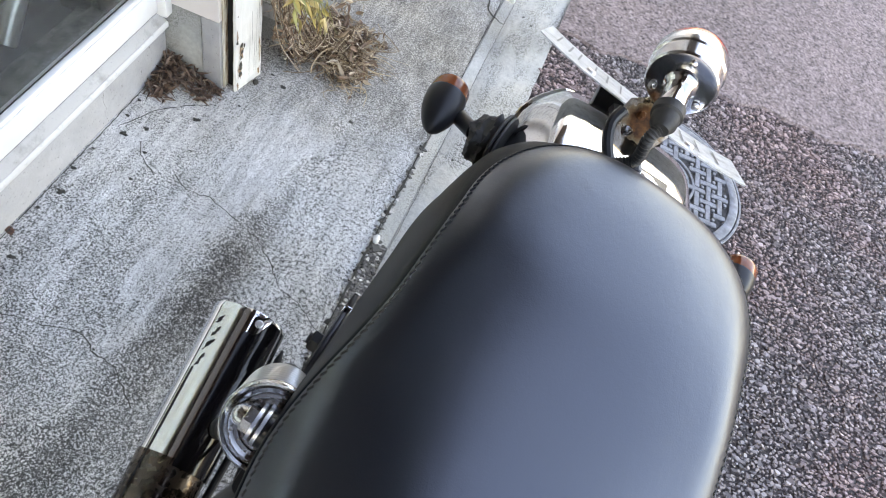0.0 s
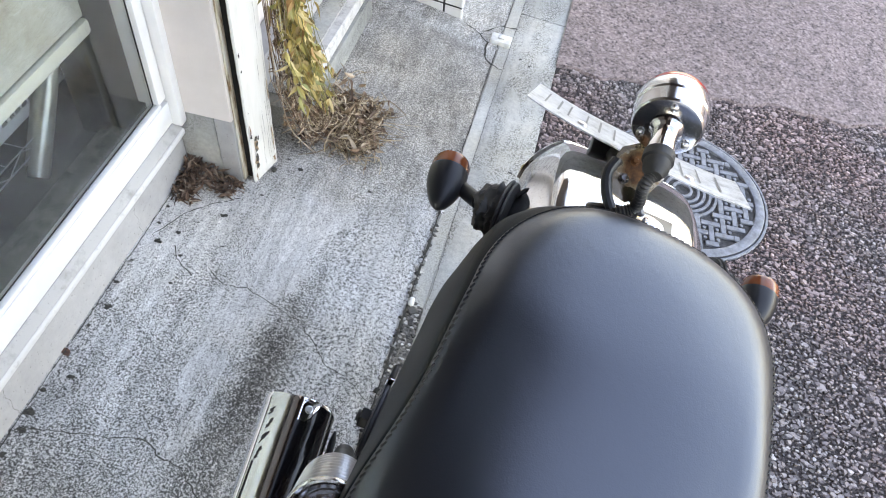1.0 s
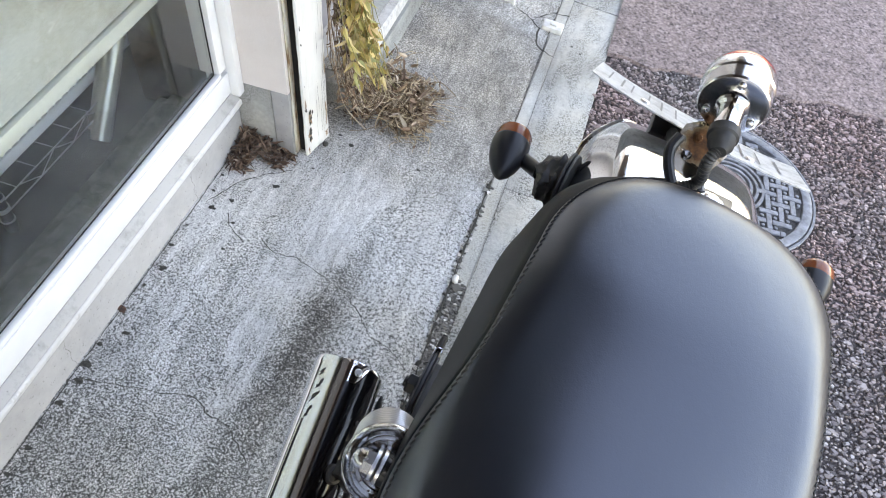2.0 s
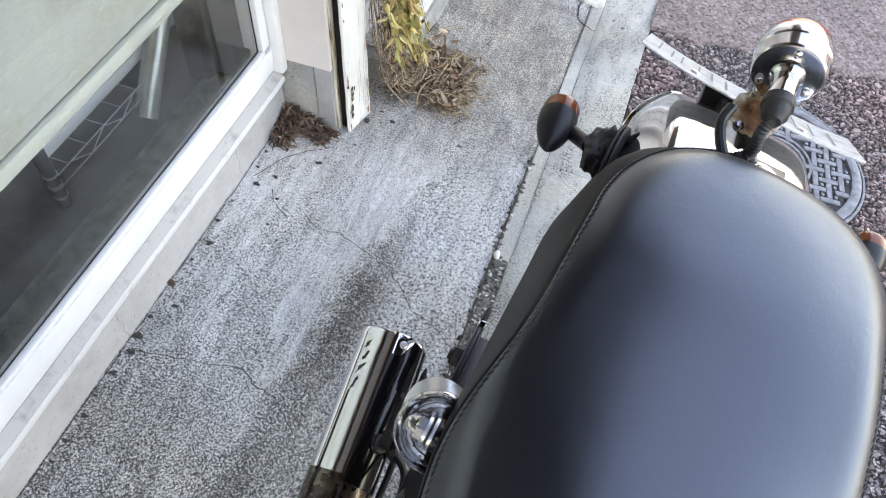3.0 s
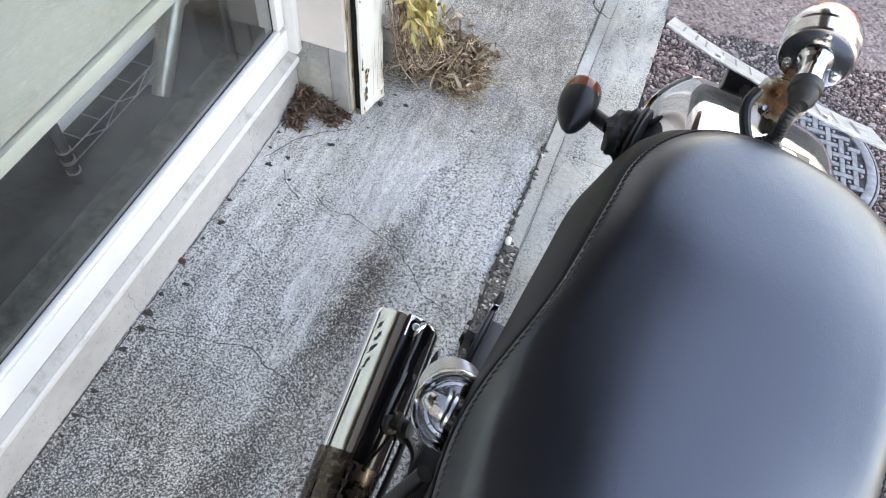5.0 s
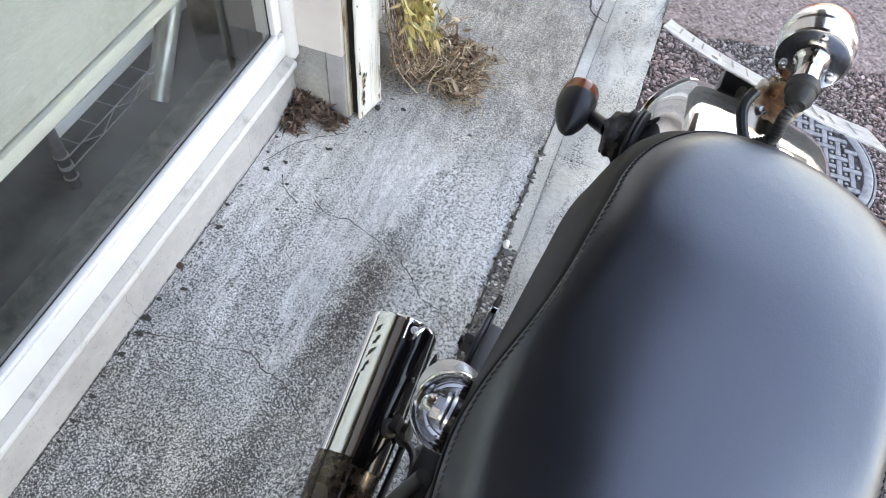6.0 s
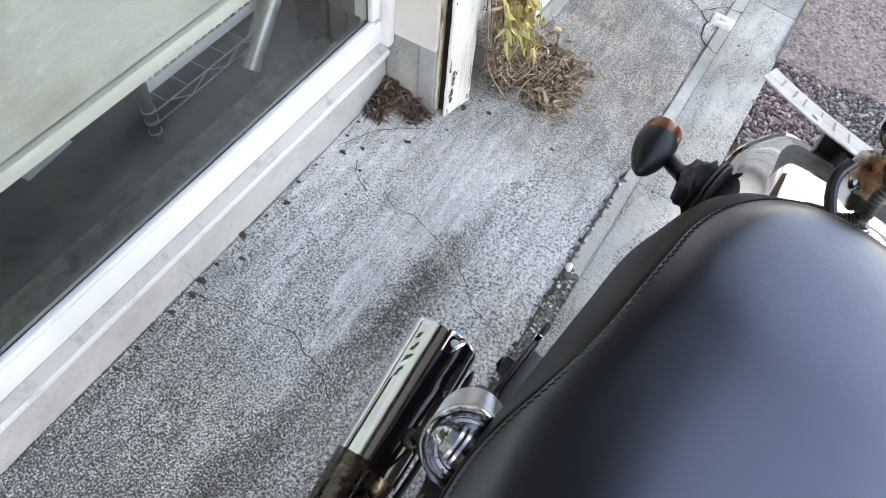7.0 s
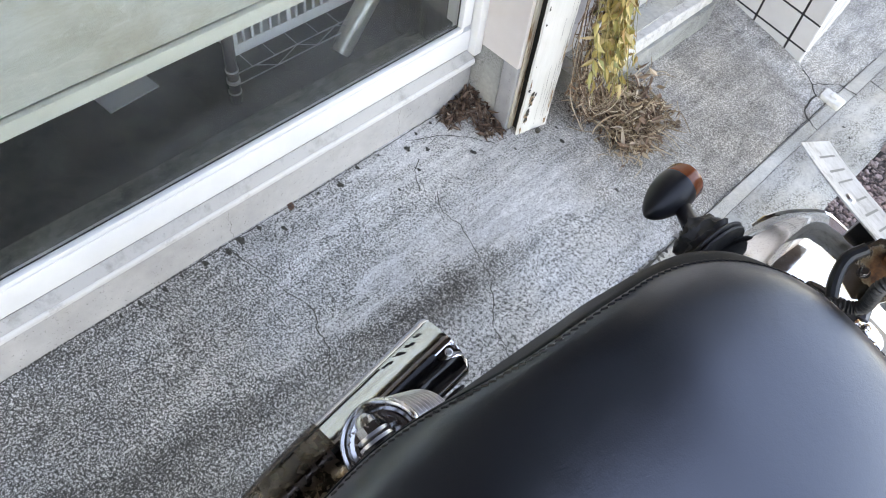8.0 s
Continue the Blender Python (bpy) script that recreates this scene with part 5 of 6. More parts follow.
lathe(bm, [(-0.07, 0.018), (-0.06, 0.05), (-0.03, 0.05), (-0.025, 0.03), (0.025, 0.03), (0.03, 0.06), (0.07, 0.06), (0.07, 0.018)], AX, (1, 0, 0), 32)
part("hub", bm, M["alu"], wheel)
for k in range(18):
    bm = bmesh.new()
    a0, a1 = k * math.tau / 18, k * math.tau / 18 + (0.35 if k % 2 else -0.35)
    s = 0.04 if k % 4 < 2 else -0.04
    tube(bm, [AX + Vector((s, 0.045 * math.cos(a0), 0.045 * math.sin(a0))), AX + Vector((0, 0.208 * math.cos(a1), 0.208 * math.sin(a1)))], 0.002, 6)
    part("spoke", bm, M["chrome"], wheel)

# rear fender: a crowned band with sloping shoulders
FC, FR = Vector((0, -0.0825, 0.4405)), 0.360
HALF = [(0.0, 0.0), (0.03, -0.0004), (0.056, -0.0015), (0.072, -0.0032), (0.080, -0.006), (0.086, -0.0105), (0.094, -0.019), (0.102, -0.029), (0.109, -0.040), (0.114, -0.052), (0.116, -0.068)]
SECTION = [(-u, d) for u, d in HALF[::-1]] + HALF[1:]


def fender_point(u, drop, deg):
    r = FR + drop
    a = radians(deg)
    return Vector((u, FC.y + r * math.sin(a), FC.z + r * math.cos(a)))


def fender_end(u):
    return 49.0 - 12.0 * (abs(u) / 0.116) ** 2.6


fender = new("rear_fender")
fender.parent = bike
bm = bmesh.new()
rows = []
for i in range(41):
    rows.append([fender_point(u, d, -40 + (fender_end(u) + 40) * i / 40) for u, d in SECTION])
rows_in = [[fender_point(u * 0.985, d - 0.003, -40 + (fender_end(u) + 40) * i / 40) for u, d in SECTION] for i in range(40, -1, -1)]
grid(bm, rows + rows_in)
part("blade", bm, M["worn_chrome"], fender, "mirror-bright chromed fender", 50)
bm = bmesh.new()
tube(bm, [fender_point(u, d - 0.001, fender_end(u)) for u, d in SECTION], 0.0042, 8)
part("rolled_edge", bm, M["chrome"], fender)

# tail bracket
bracket = new("tail_bracket")
bracket.parent = bike
BP = Vector((-0.014, 0.012, 0.815))
bn = Vector((-0.10, -0.50, 0.86)).normalized()
bx = Vector((1, 0.05, 0.15)).normalized()
bx = (bx - bn * bx.dot(bn)).normalized()
by = bn.cross(bx)
bmat = Matrix(((bx.x, by.x, bn.x, BP.x), (bx.y, by.y, bn.y, BP.y), (bx.z, by.z, bn.z, BP.z), (0, 0, 0, 1)))


def plate_mesh(outline, t, m, bev=0.0012):
    bm = bmesh.new()
    a = [bm.verts.new(m @ Vector((x, y, 0))) for x, y in outline]
    b = [bm.verts.new(m @ Vector((x, y, -t))) for x, y in outline]
    bm.faces.new(a)
    bm.faces.new(b[::-1])
    n = len(a)
    for k in range(n):
        bm.faces.new((a[k], b[k], b[(k + 1) % n], a[(k + 1) % n]))
    return bm


part("mount_plate", plate_mesh([(-0.025, 0.003), (-0.016, 0.034), (0.004, 0.045), (0.030, 0.040), (0.035, 0.012), (0.020, -0.014), (0.002, -0.024), (-0.014, -0.018)], 0.004, bmat), M["rust_bloom"], bracket, "chromed steel plate with a rust bloom in the middle")
bm = bmesh.new()
tube(bm, smooth_path([bmat @ Vector((-0.018, 0.018, 0.002)), bmat @ Vector((-0.024, 0.000, 0.002)), bmat @ Vector((-0.018, -0.022, 0.000)), bmat @ Vector((-0.002, -0.044, -0.004)), bmat @ Vector((0.022, -0.056, -0.010))], 6), 0.0060, 10)
part("stay_rod", bm, M["black_metal"], bracket)
for x, y, r in ((0.001, 0.021, 0.0036), (-0.006, 0.000, 0.0042), (0.023, 0.016, 0.0036)):
    bm = bmesh.new()
    lathe(bm, [(0, r * 1.35), (0.0014, r * 1.35), (0.0015, r)], bmat @ Vector((x, y, 0)), bn, 20)
    lathe(bm, [(0.0014, r), (0.006, r), (0.007, r * 0.8)], bmat @ Vector((x, y, 0)), bn, 6)
    part("bolt", bm, M["pitted" if r > 0.004 else "rust"], bracket)
bm = bmesh.new()
foot = fender_point(0.022, 0.001, 9.0)
box(bm, -0.026, 0.026, -0.024, 0.030, 0.0, 0.004, 0.0015, axis_matrix(foot, (0, math.sin(radians(9)), math.cos(radians(9)))))
tube(bm, [foot + Vector((-0.012, 0.012, 0.0)), BP + Vector((0.006, 0.010, -0.008))], 0.007, 10)
part("foot", bm, M["dark_metal"], bracket)
bm = bmesh.new()
lathe(bm, [(0.004, 0.016), (0.006, 0.016), (0.0065, 0.010), (0.011, 0.009), (0.012, 0.006)], foot, (0, 0.16, 0.99), 24)
part("foot_bolt", bm, M["chrome"], bracket)

# tail lamp
lamp = new("tail_lamp")
lamp.parent = bike
LC = Vector((-0.005, 0.043, 0.872))
LD = Vector((0.02, 0.985, 0.02)).normalized()
bm = bmesh.new()
lathe(bm, [(-0.0005, 0.012), (0.0, 0.0320), (0.0008, 0.0350), (0.003, 0.0368), (0.008, 0.0370), (0.022, 0.0370), (0.024, 0.0385), (0.039, 0.0385), (0.042, 0.0368), (0.042, 0.026)], LC, LD, 48, False)
part("bucket", bm, M["lamp_chrome"], lamp, "round chromed lamp housing")
bm = bmesh.new()
lathe(bm, [(0.040, 0.0366), (0.048, 0.0360), (0.053, 0.0330), (0.057, 0.026), (0.060, 0.014), (0.061, 0.0)], LC, LD, 48, False)
part("lens", bm, M["red"], lamp, "red lens")
for k in range(3):
    a = radians(200 + 120 * k)
    m = axis_matrix(LC, LD)
    bm = bmesh.new()
    lathe(bm, [(0, 0.0042), (0.003, 0.0040), (0.004, 0.0025)], m @ Vector((0.0275 * math.cos(a), 0.0275 * math.sin(a), -0.001)), -LD, 14)
    part("screw", bm, M["alu"], lamp)
bm = bmesh.new()
lathe(bm, [(0.0, 0.0175), (0.004, 0.017), (0.007, 0.0140), (0.022, 0.0132), (0.030, 0.0140), (0.038, 0.0145)], LC - LD * 0.001, Vector((0.02, -0.95, -0.14)), 32)
part("stem", bm, M["chrome"], lamp)
SD = Vector((0.02, -0.95, -0.14)).normalized()
bm = bmesh.new()
lathe(bm, [(0.034, 0.0135), (0.036, 0.0158), (0.046, 0.0160), (0.048, 0.0138), (0.058, 0.0130), (0.062, 0.0100), (0.066, 0.0080)], LC, SD, 28)
part("rubber_cap", bm, M["rubber"], lamp)
bm = bmesh.new()
hose = smooth_path([LC + SD * 0.060, LC + SD * 0.072 + Vector((-0.004, 0, -0.010)), BP + Vector((0.014, -0.032, 0.000)), BP + Vector((-0.002, -0.040, -0.014)), BP + Vector((-0.012, -0.044, -0.03))], 14)
tube(bm, hose, [0.0068 if i % 2 else 0.0054 for i in range(len(hose))], 12)
part("cable_sleeve", bm, M["rubber"], lamp)

# number plate, laid back and slightly bowed
plate = new("number_plate")
plate.parent = bike
PC, PB = Vector((-0.002, 0.146, 0.750)), radians(30)


def plate_point(x, y, h=0.0):
    bow = 0.008 * (abs(x) / 0.147) ** 3
    q = Vector((x, y * math.cos(PB) + (h + bow) * math.sin(PB), -y * math.sin(PB) + (h + bow) * math.cos(PB)))
    return PC + Matrix.Rotation(radians(-5), 3, "Z") @ q


bm = bmesh.new()
cols = [-0.142 + 0.284 * i / 24 for i in range(25)]
grid(bm, [[plate_point(x, y, h) for x in cols] for y, h in ((-0.070, -0.0012), (-0.070, 0.0006), (-0.067, 0.0012), (0.067, 0.0012), (0.070, 0.0006), (0.070, -0.0012), (-0.070, -0.0012))])
part("sheet", bm, M["plate"], plate, "white enamelled sheet", 50)
for x, w in ((-0.122, 0.003), (-0.104, 0.0035), (-0.090, 0.003), (-0.066, 0.003), (-0.048, 0.0035), (-0.028, 0.003), (0.020, 0.003), (0.040, 0.0035), (0.062, 0.003), (0.084, 0.003), (0.110, 0.0035)):
    for y0, y1 in ((-0.042, 0.036),):
        bm = bmesh.new()
        grid(bm, [[plate_point(x + e, y, 0.0022) for e in (-w * 0.4, 0.0, w * 0.4)] for y in (y0, (y0 + y1) / 2, y1)])
        part("character_bar", bm, M["plate_ink"], plate, "dark bar", 0)
bm = bmesh.new()
box(bm, -0.05, 0.05, 0.10, 0.175, 0.712, 0.730, 0.004)
tube(bm, [fender_point(-0.02, -0.002, 30), Vector((-0.02, 0.15, 0.722))], 0.009, 8)
part("plate_holder", bm, M["black_paint"], plate)
for x in (-0.07, 0.07):
    bm = bmesh.new()
    lathe(bm, [(0.001, 0.007), (0.004, 0.006), (0.005, 0.003)], plate_point(x, -0.045), (0, math.sin(PB), math.cos(PB)), 16)
    part("plate_bolt", bm, M["alu"], plate)


def dense(profile):
    """Halves the long steps of a turned profile."""
    out = []
    for (a0, r0), (a1, r1) in zip(profile, profile[1:]):
        n = max(1, int(math.hypot(a1 - a0, r1 - r0) / 0.0022))
        out += [(a0 + (a1 - a0) * i / n, r0 + (r1 - r0) * i / n) for i in range(n)]
    return out + [profile[-1]]


def indicator(side):
    """A bullet-shaped turn signal on a rubber boot."""
    ind = new("turn_signal")
    ind.parent = bike
    back = 0.018 if side > 0 else 0.0
    tip = Vector((side * 0.190, -0.040 + back, 0.706))
    d = Vector((side * 0.10, 0.985, 0.10)).normalized()
    bm = bmesh.new()
    lathe(bm, [(0, 0), (0.002, 0.0045), (0.008, 0.0105), (0.018, 0.0160), (0.030, 0.0205), (0.042, 0.0228), (0.052, 0.0232), (0.056, 0.0230), (0.056, 0.018)], tip, d, 36, False)
    part("shell", bm, M["black_metal"], ind, "matt black bullet-shaped shell")
    bm = bmesh.new()
    lathe(bm, [(0.056, 0.0226), (0.068, 0.0222), (0.073, 0.020), (0.076, 0.011), (0.077, 0)], tip, d, 36, False)
    part("lens", bm, M["amber"], ind, "amber lens")
    mid = tip + d * 0.042 + Vector((-side * 0.020, 0, 0))
    inner = Vector((side * 0.150, -0.022 + back, 0.726))
    bm = bmesh.new()
    tube(bm, [mid, mid.lerp(inner, 0.6), inner], 0.0092, 14)
    part("stalk", bm, M["black_metal"], ind)
    bm = bmesh.new()
    ax = (Vector((side * 0.110, -0.027 + back, 0.734)) - inner).normalized()
    rr = random.Random(4)
    prof = [(-0.004, 0.010), (-0.002, 0.017), (0.000, 0.0205), (0.003, 0.0228), (0.008, 0.0238), (0.014, 0.0255), (0.020, 0.0262), (0.025, 0.0250), (0.027, 0.0240), (0.028, 0.0330), (0.0295, 0.0340), (0.031, 0.0330), (0.032, 0.0300), (0.034, 0.0330), (0.036, 0.0320)]
    lathe(bm, [(u, r * 1.1) for u, r in dense(prof)], inner, ax, 56)
    for v in bm.verts:
        if (v.co - inner).dot(ax) < 0.0265:
            v.co += 0.0070 * Vector((noise.noise(v.co * 48), noise.noise(v.co * 48 + Vector((9, 0, 0))), noise.noise(v.co * 48 + Vector((0, 9, 0))) - 0.3))
            along = (v.co - inner).dot(ax)
            fold = noise.noise(Vector((v.co.x * 35, v.co.y * 35, along * 260)))
            v.co += (v.co - inner - ax * along).normalized() * 0.0042 * fold
            v.co += 0.0022 * Vector((noise.noise(v.co * 160), noise.noise(v.co * 160 + Vector((5, 0, 0))), 0))
    part("boot", bm, M["rubber"], ind, "wrinkled black rubber boot")
    bm = bmesh.new()
    hub = inner + ax * 0.035
    tube(bm, smooth_path([hub + Vector((-side * 0.002, 0.018, 0.012)), hub + Vector((-side * 0.010, 0.026, 0.022)), hub + Vector((-side * 0.022, 0.022, 0.020)), hub + Vector((-side * 0.030, 0.004, 0.006))], 6), 0.0016, 8)
    part("lead", bm, M["rubber"], ind, "short black wire")
    return ind


indicator(-1)
indicator(1)

# muffler on the right-hand side
muffler = new("muffler")
muffler.parent = bike
M0, M1 = Vector((-0.272, -0.128, 0.262)), Vector((-0.214, -0.56, 0.200))
md = (M1 - M0).normalized()
L = (M1 - M0).length
MT = (Vector((0, 0, 1)) - md * md.z).normalized()
MS = md.cross(MT) if md.cross(MT).x < 0 else -md.cross(MT)


def muffler_dir(deg):
    return math.cos(radians(deg)) * MT + math.sin(radians(deg)) * MS


def flattened(deg):
    """The silencer's section is nearly flat on its upper outer side."""
    d = (deg + 180) % 360 - 180 - 24
    return 1.0 if abs(d) >= 25 else 1.0 - 0.62 * (1.0 - math.cos(radians(25)) / math.cos(radians(d)))


def muffler_skin(bm, profile):
    grid(bm, [[M0 + md * a + muffler_dir(-180 + 4 * k) * r * flattened(-180 + 4 * k) for k in range(91)] for a, r in profile])
    bmesh.ops.remove_doubles(bm, verts=bm.verts, dist=0.00005)
    bmesh.ops.recalc_face_normals(bm, faces=bm.faces)


bm = bmesh.new()
muffler_skin(bm, [(0.004, 0.046), (0.0, 0.050), (0.0, 0.0535), (0.004, 0.0545), (0.012, 0.0545), (0.014, 0.0535), (0.08, 0.0524), (0.15, 0.0512), (0.222, 0.0500)])
part("silencer", bm, M["chrome"], muffler, "polished chrome silencer")
bm = bmesh.new()
muffler_skin(bm, [(0.222, 0.0500), (0.30, 0.047), (0.36, 0.041), (0.42, 0.033), (L, 0.026), (L + 0.1, 0.024)])
part("header", bm, M["stained"], muffler, "heat-browned front of the silencer")
bm = bmesh.new()
lathe(bm, [(0.003, 0.048), (0.006, 0.030), (0.004, 0.027), (0.03, 0.025), (0.03, 0.0)], M0, md, 48, False)
part("end_cap", bm, M["black_paint"], muffler)


def on_muffler(along, deg, lift=0.0):
    n = muffler_dir(deg)
    return M0 + md * along + ((0.0537 - 0.0035 * along / 0.235) * flattened(deg) + lift) * n, n


p, n = on_muffler(0.016, -18)
bm = bmesh.new()
lathe(bm, [(0, 0.0062), (0.0025, 0.0058), (0.0030, 0.0040), (0.0012, 0.0034), (0.0012, 0)], p, n, 20, False)
part("screw", bm, M["alu"], muffler)
markrnd = random.Random(6)
for along, ln in ((0.028, 0.012), (0.048, 0.013), (0.069, 0.014), (0.092, 0.017)):
    bm = bmesh.new()                    # a broad slanting stroke with a ragged outline
    lean = markrnd.uniform(-2.0, 1.0)
    edge = [[on_muffler(along + ln * (i / 6 - 0.5) + e * ln * markrnd.uniform(0.05, 0.26), 40.5 + lean + e * markrnd.uniform(0.5, 5.5) + 5.0 * (i / 6 - 0.5), 0.0006)[0] for i in range(7)] for e in (-1, 1)]
    grid(bm, edge)
    part("badge_mark", bm, M["black_paint"], muffler, "dark engraved mark", 0)
bm = bmesh.new()
grid(bm, [[on_muffler(0.104 + 0.20 * i / 12, deg, 0.0005)[0] for i in range(13)] for deg in (43.5, 46.5)])
part("badge_line", bm, M["black_paint"], muffler, "dark engraved line", 0)


def reflection_start(deg):
    """The painted dark reflection is cut back round the end screw."""
    return 0.005 if deg < -30 else 0.005 + 0.030 * min(1.0, (deg + 30) / 6)


# black skin paints the bike's dark reflection onto the chrome silencer
bm = bmesh.new()
outer = [[on_muffler(reflection_start(deg) + (0.231 - reflection_start(deg)) * i / 12, deg, 0.0020)[0] for i in range(13)] for deg in (-3, -10, -18, -26, -35, -44, -53, -62, -71, -80, -88)]
inner_rim = [[on_muffler(reflection_start(deg) + (0.231 - reflection_start(deg)) * i / 12, deg, 0.0004)[0] for i in range(13)] for deg in (-88, -3)]
grid(bm, [inner_rim[1]] + outer + [inner_rim[0]])
part("dark_reflection", bm, M["gloss_black"], muffler, "glossy black strip painted as the bike's dark reflection in the chrome")
bm = bmesh.new()
gp, gn = on_muffler(0.085, -48, 0.003)
lathe(bm, [(0, 0.0042), (0.0018, 0.0040), (0.0022, 0.0028), (0.0010, 0.0020), (0.0010, 0)], gp, gn, 16, False)
part("side_screw", bm, M["dark_metal"], muffler)
bm = bmesh.new()
gp, gn = on_muffler(0.165, -38, 0.002)
lathe(bm, [(0, 0.0145), (0.005, 0.0145), (0.008, 0.0125), (0.0085, 0.0085), (0.006, 0.0075), (0.006, 0)], gp, gn, 24, False)
part("guard_boss", bm, M["black_metal"], muffler)
bm = bmesh.new()
tube(bm, smooth_path([on_muffler(0.02, -96, 0.010)[0], on_muffler(0.11, -94, 0.012)[0], on_muffler(0.20, -88, 0.012)[0], on_muffler(0.30, -70, 0.010)[0]], 6), [0.002] + [0.0055] * 18, 10)
part("brace_bar", bm, M["black_metal"], muffler)
bm = bmesh.new()
p, n = on_muffler(0.16, -62)
box(bm, -0.012, 0.012, -0.03, 0.03, 0.0, 0.014, 0.003, axis_matrix(p, n))
tube(bm, smooth_path([p, p + Vector((0.04, -0.03, 0.02)), Vector((-0.15, -0.40, 0.36)), Vector((-0.12, -0.55, 0.40))], 6), 0.0055, 10)
part("hanger", bm, M["black_metal"], muffler)
bm = bmesh.new()
lathe(bm, [(0.0, 0.014), (0.010, 0.014), (0.012, 0.010)], p + n * 0.012, n, 20)
part("hanger_bolt", bm, M["black_metal"], muffler)

# shock absorber
shock = new("shock_absorber")
shock.parent = bike
S0, S1 = Vector((-0.160, -0.404, 0.696)), Vector((-0.178, -0.205, 0.352))
sd = (S1 - S0).normalized()
bm = bmesh.new()
lathe(bm, [(0.016, 0.012), (0.0165, 0.0225), (0.0135, 0.0235), (0.0135, 0.0265), (0.0155, 0.0275), (0.0145, 0.0310), (0.008, 0.0340), (0.007, 0.0365), (0.009, 0.0383), (0.0115, 0.0390), (0.0135, 0.0385), (0.0145, 0.034)], S0, sd, 40, False)
part("top_cup", bm, M["pitted"], shock, "pitted chrome spring cup")
bm = bmesh.new()
prof = []
for k in range(9):
    a = 0.0170 + 0.0165 * k
    prof += [(a, 0.0285), (a + 0.0020, 0.0350), (a + 0.0050, 0.0376), (a + 0.0080, 0.0376), (a + 0.0110, 0.0350), (a + 0.0130, 0.0285)]
lathe(bm, prof, S0, sd, 40, False)
part("spring", bm, M["pale_alu"], shock, "bright closely wound spring", 40)
bm = bmesh.new()
lathe(bm, [(0.0, 0.012), (0.34, 0.012), (0.36, 0.014), (0.40, 0.014)], S0, sd, 20)
part("damper_rod", bm, M["black_metal"], shock)
bm = bmesh.new()
lathe(bm, [(-0.040, 0.014), (-0.038, 0.016), (0.004, 0.016), (0.006, 0.014)], S0, (-1, 0, 0), 28)
part("top_eye", bm, M["black_metal"], shock)
bm = bmesh.new()
lathe(bm, [(0.002, 0.0170), (0.005, 0.0170), (0.006, 0.013), (0.008, 0.0150), (0.011, 0.0150)], S0, (-1, 0, 0), 28)
part("washer", bm, M["alu"], shock)
bm = bmesh.new()
lathe(bm, [(0.011, 0.0118), (0.019, 0.0118), (0.020, 0.0105)], S0, (-1, 0, 0), 6)
lathe(bm, [(0.0195, 0.0098), (0.025, 0.0088), (0.029, 0.0056), (0.031, 0)], S0, (-1, 0, 0), 20, False)
part("dome_nut", bm, M["pitted"], shock, "domed nut")

# swing arm and axle end
arm = new("swing_arm")
arm.parent = bike
bm = bmesh.new()
adir = axis_matrix(Vector((-0.140, -0.128, 0.312)), (0, -1, 0.05))
box(bm, -0.022, 0.022, -0.010, 0.010, -0.050, 0.50, 0.004, adir)
part("arm_tube", bm, M["black_paint"], arm)
bm = bmesh.new()
adir2 = Matrix.Translation((-0.162, -0.138, 0.322))
box(bm, -0.003, 0.005, -0.05, 0.066, -0.014, 0.014, 0.002, adir2)
part("adjuster_plate", bm, M["dark_metal"], arm, "dark steel adjuster plate")
bm = bmesh.new()
for e in (-0.005, 0.0055):
    box(bm, e, e + 0.002, -0.04, 0.056, 0.006, 0.021, 0.0006, adir2)
part("adjuster_yoke", bm, M["dark_metal"], arm)
bm = bmesh.new()
for e in (-0.005, 0.0055):
    box(bm, e, e + 0.002, 0.0565, 0.070, 0.006, 0.021, 0.0006, adir2)
box(bm, -0.005, 0.0075, 0.0705, 0.073, 0.004, 0.021, 0.0006, adir2)
part("yoke_end", bm, M["chrome"], arm, "bright yoke end")
bm = bmesh.new()
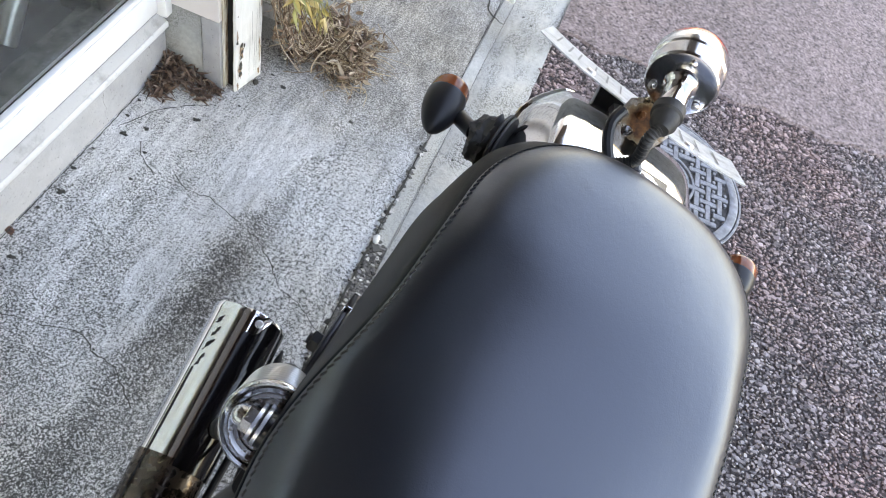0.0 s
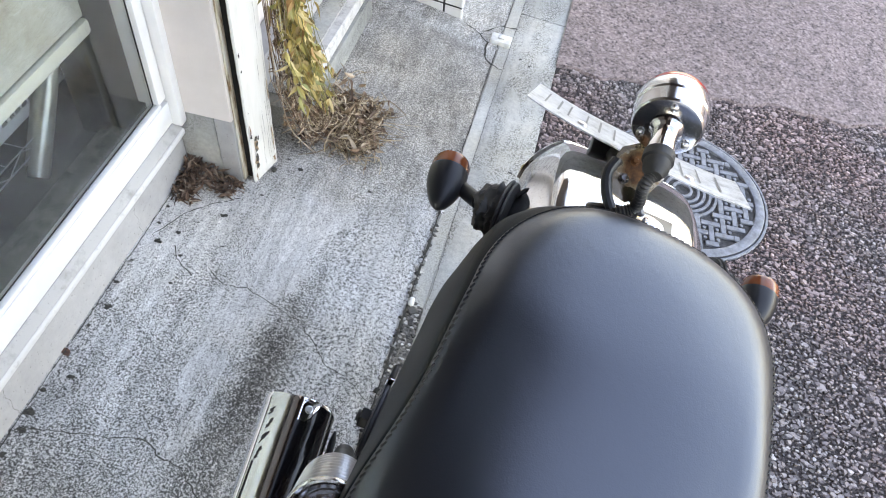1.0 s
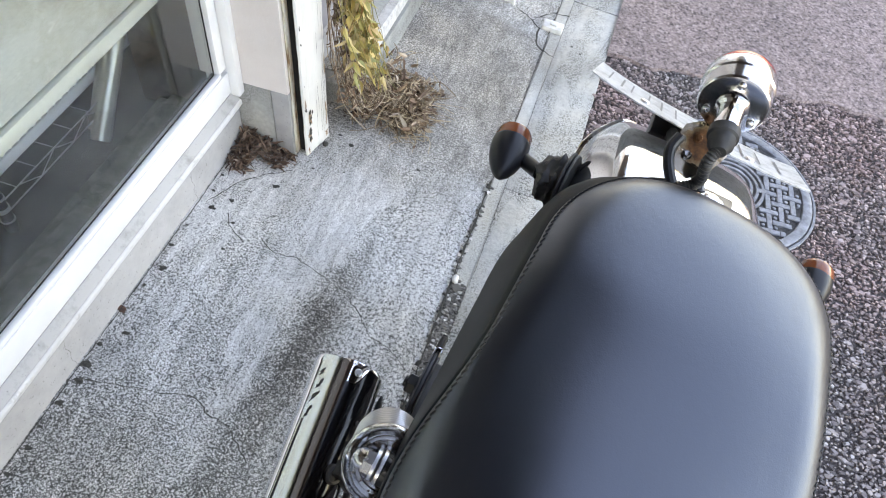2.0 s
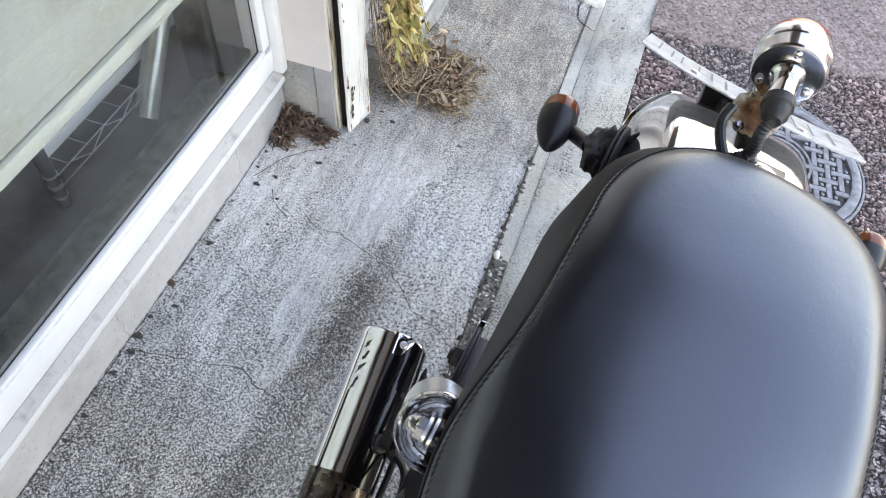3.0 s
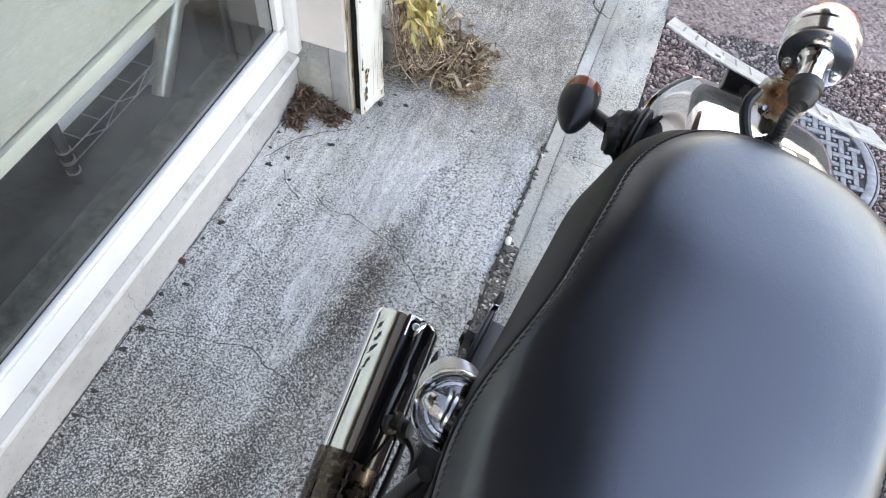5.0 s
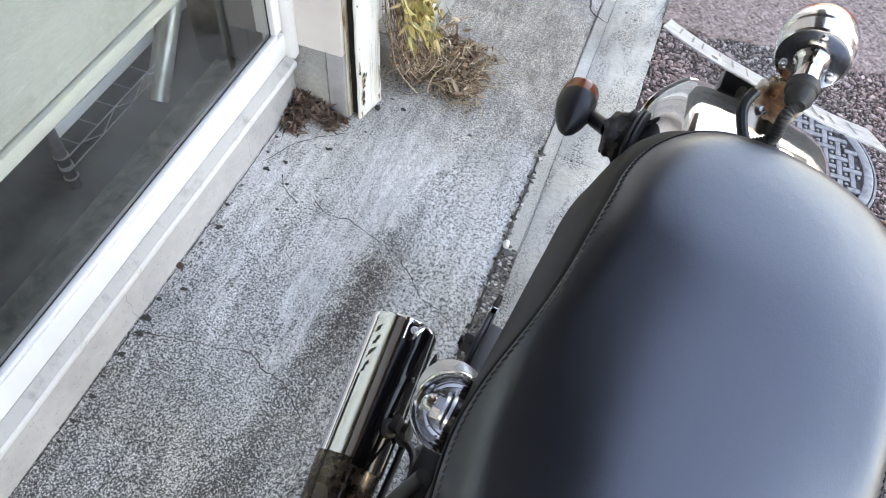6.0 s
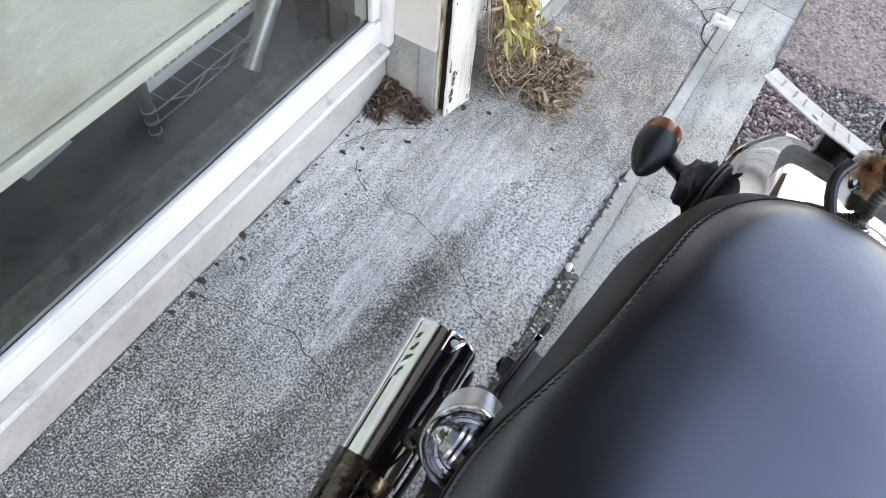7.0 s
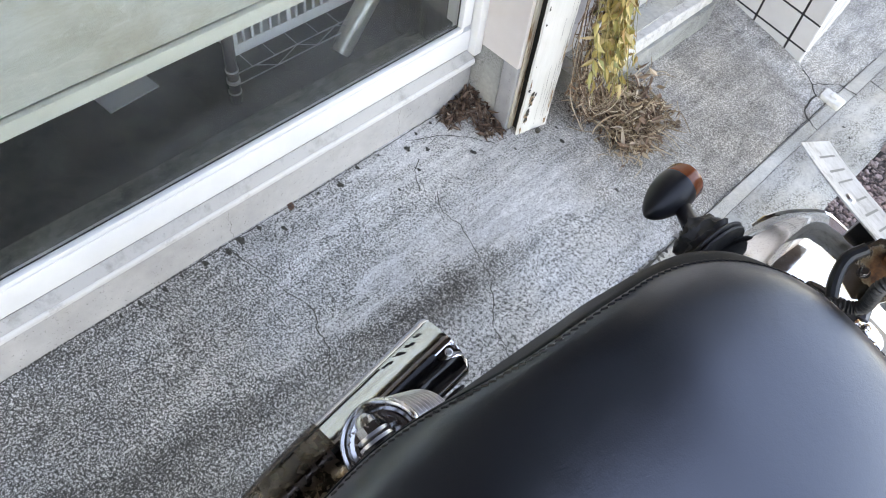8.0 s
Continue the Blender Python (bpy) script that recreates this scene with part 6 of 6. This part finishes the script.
tube(bm, [(-0.161, -0.10, 0.326), (-0.161, -0.035, 0.330)], 0.0040, 10)
lathe(bm, [(0, 0.0055), (0.020, 0.0050), (0.022, 0.004)], (-0.161, -0.060, 0.329), (0, 1, 0.05), 12)
part("adjuster_bolt", bm, M["black_metal"], arm)
bm = bmesh.new()
lathe(bm, [(0.002, 0.0165), (0.014, 0.0165), (0.016, 0.0145)], (-0.166, -0.122, 0.305), (-1, 0, 0), 6)
lathe(bm, [(0.0, 0.019), (0.003, 0.019)], (-0.166, -0.122, 0.305), (-1, 0, 0), 24)
lathe(bm, [(0.014, 0.009), (0.020, 0.009), (0.021, 0.007)], (-0.166, -0.122, 0.305), (-1, 0, 0), 16)
part("axle_nut", bm, M["black_metal"], arm)

# frame rails under the saddle
rails = new("frame_rails")
rails.parent = bike
for s in (-1, 1):
    bm = bmesh.new()
    tube(bm, smooth_path([(s * 0.115, -0.80, 0.640), (s * 0.118, -0.45, 0.672), (s * 0.105, -0.20, 0.70), (s * 0.07, -0.08, 0.715)], 8), 0.0125, 12)
    part("rail", bm, M["black_paint"], rails)
    bm = bmesh.new()
    tube(bm, smooth_path([(s * 0.118, -0.45, 0.672), (s * 0.120, -0.50, 0.50), (s * 0.115, -0.60, 0.33)], 8), 0.0115, 12)
    part("down_tube", bm, M["black_paint"], rails)
bm = bmesh.new()
tube(bm, [(-0.16, -0.405, 0.705), (0.16, -0.405, 0.705)], 0.010, 12)
part("cross_tube", bm, M["black_paint"], rails)
# unseen black box, added so the silencer mirrors something dark
bm = bmesh.new()
box(bm, -0.132, 0.105, -0.70, -0.30, 0.36, 0.690, 0.02)
part("unseen_dark_box", bm, M["black_paint"], rails)
bm = bmesh.new()
tube(bm, smooth_path([(-0.150, -0.40, 0.50), (-0.185, -0.46, 0.36), (-0.20, -0.56, 0.28)], 6), 0.010, 12)
part("footrest_tube", bm, M["black_paint"], rails)
bm = bmesh.new()
box(bm, -0.225, -0.175, -0.52, -0.46, 0.275, 0.300, 0.005)
part("footrest_plate", bm, M["rust"], rails, "rust-stained footrest plate")
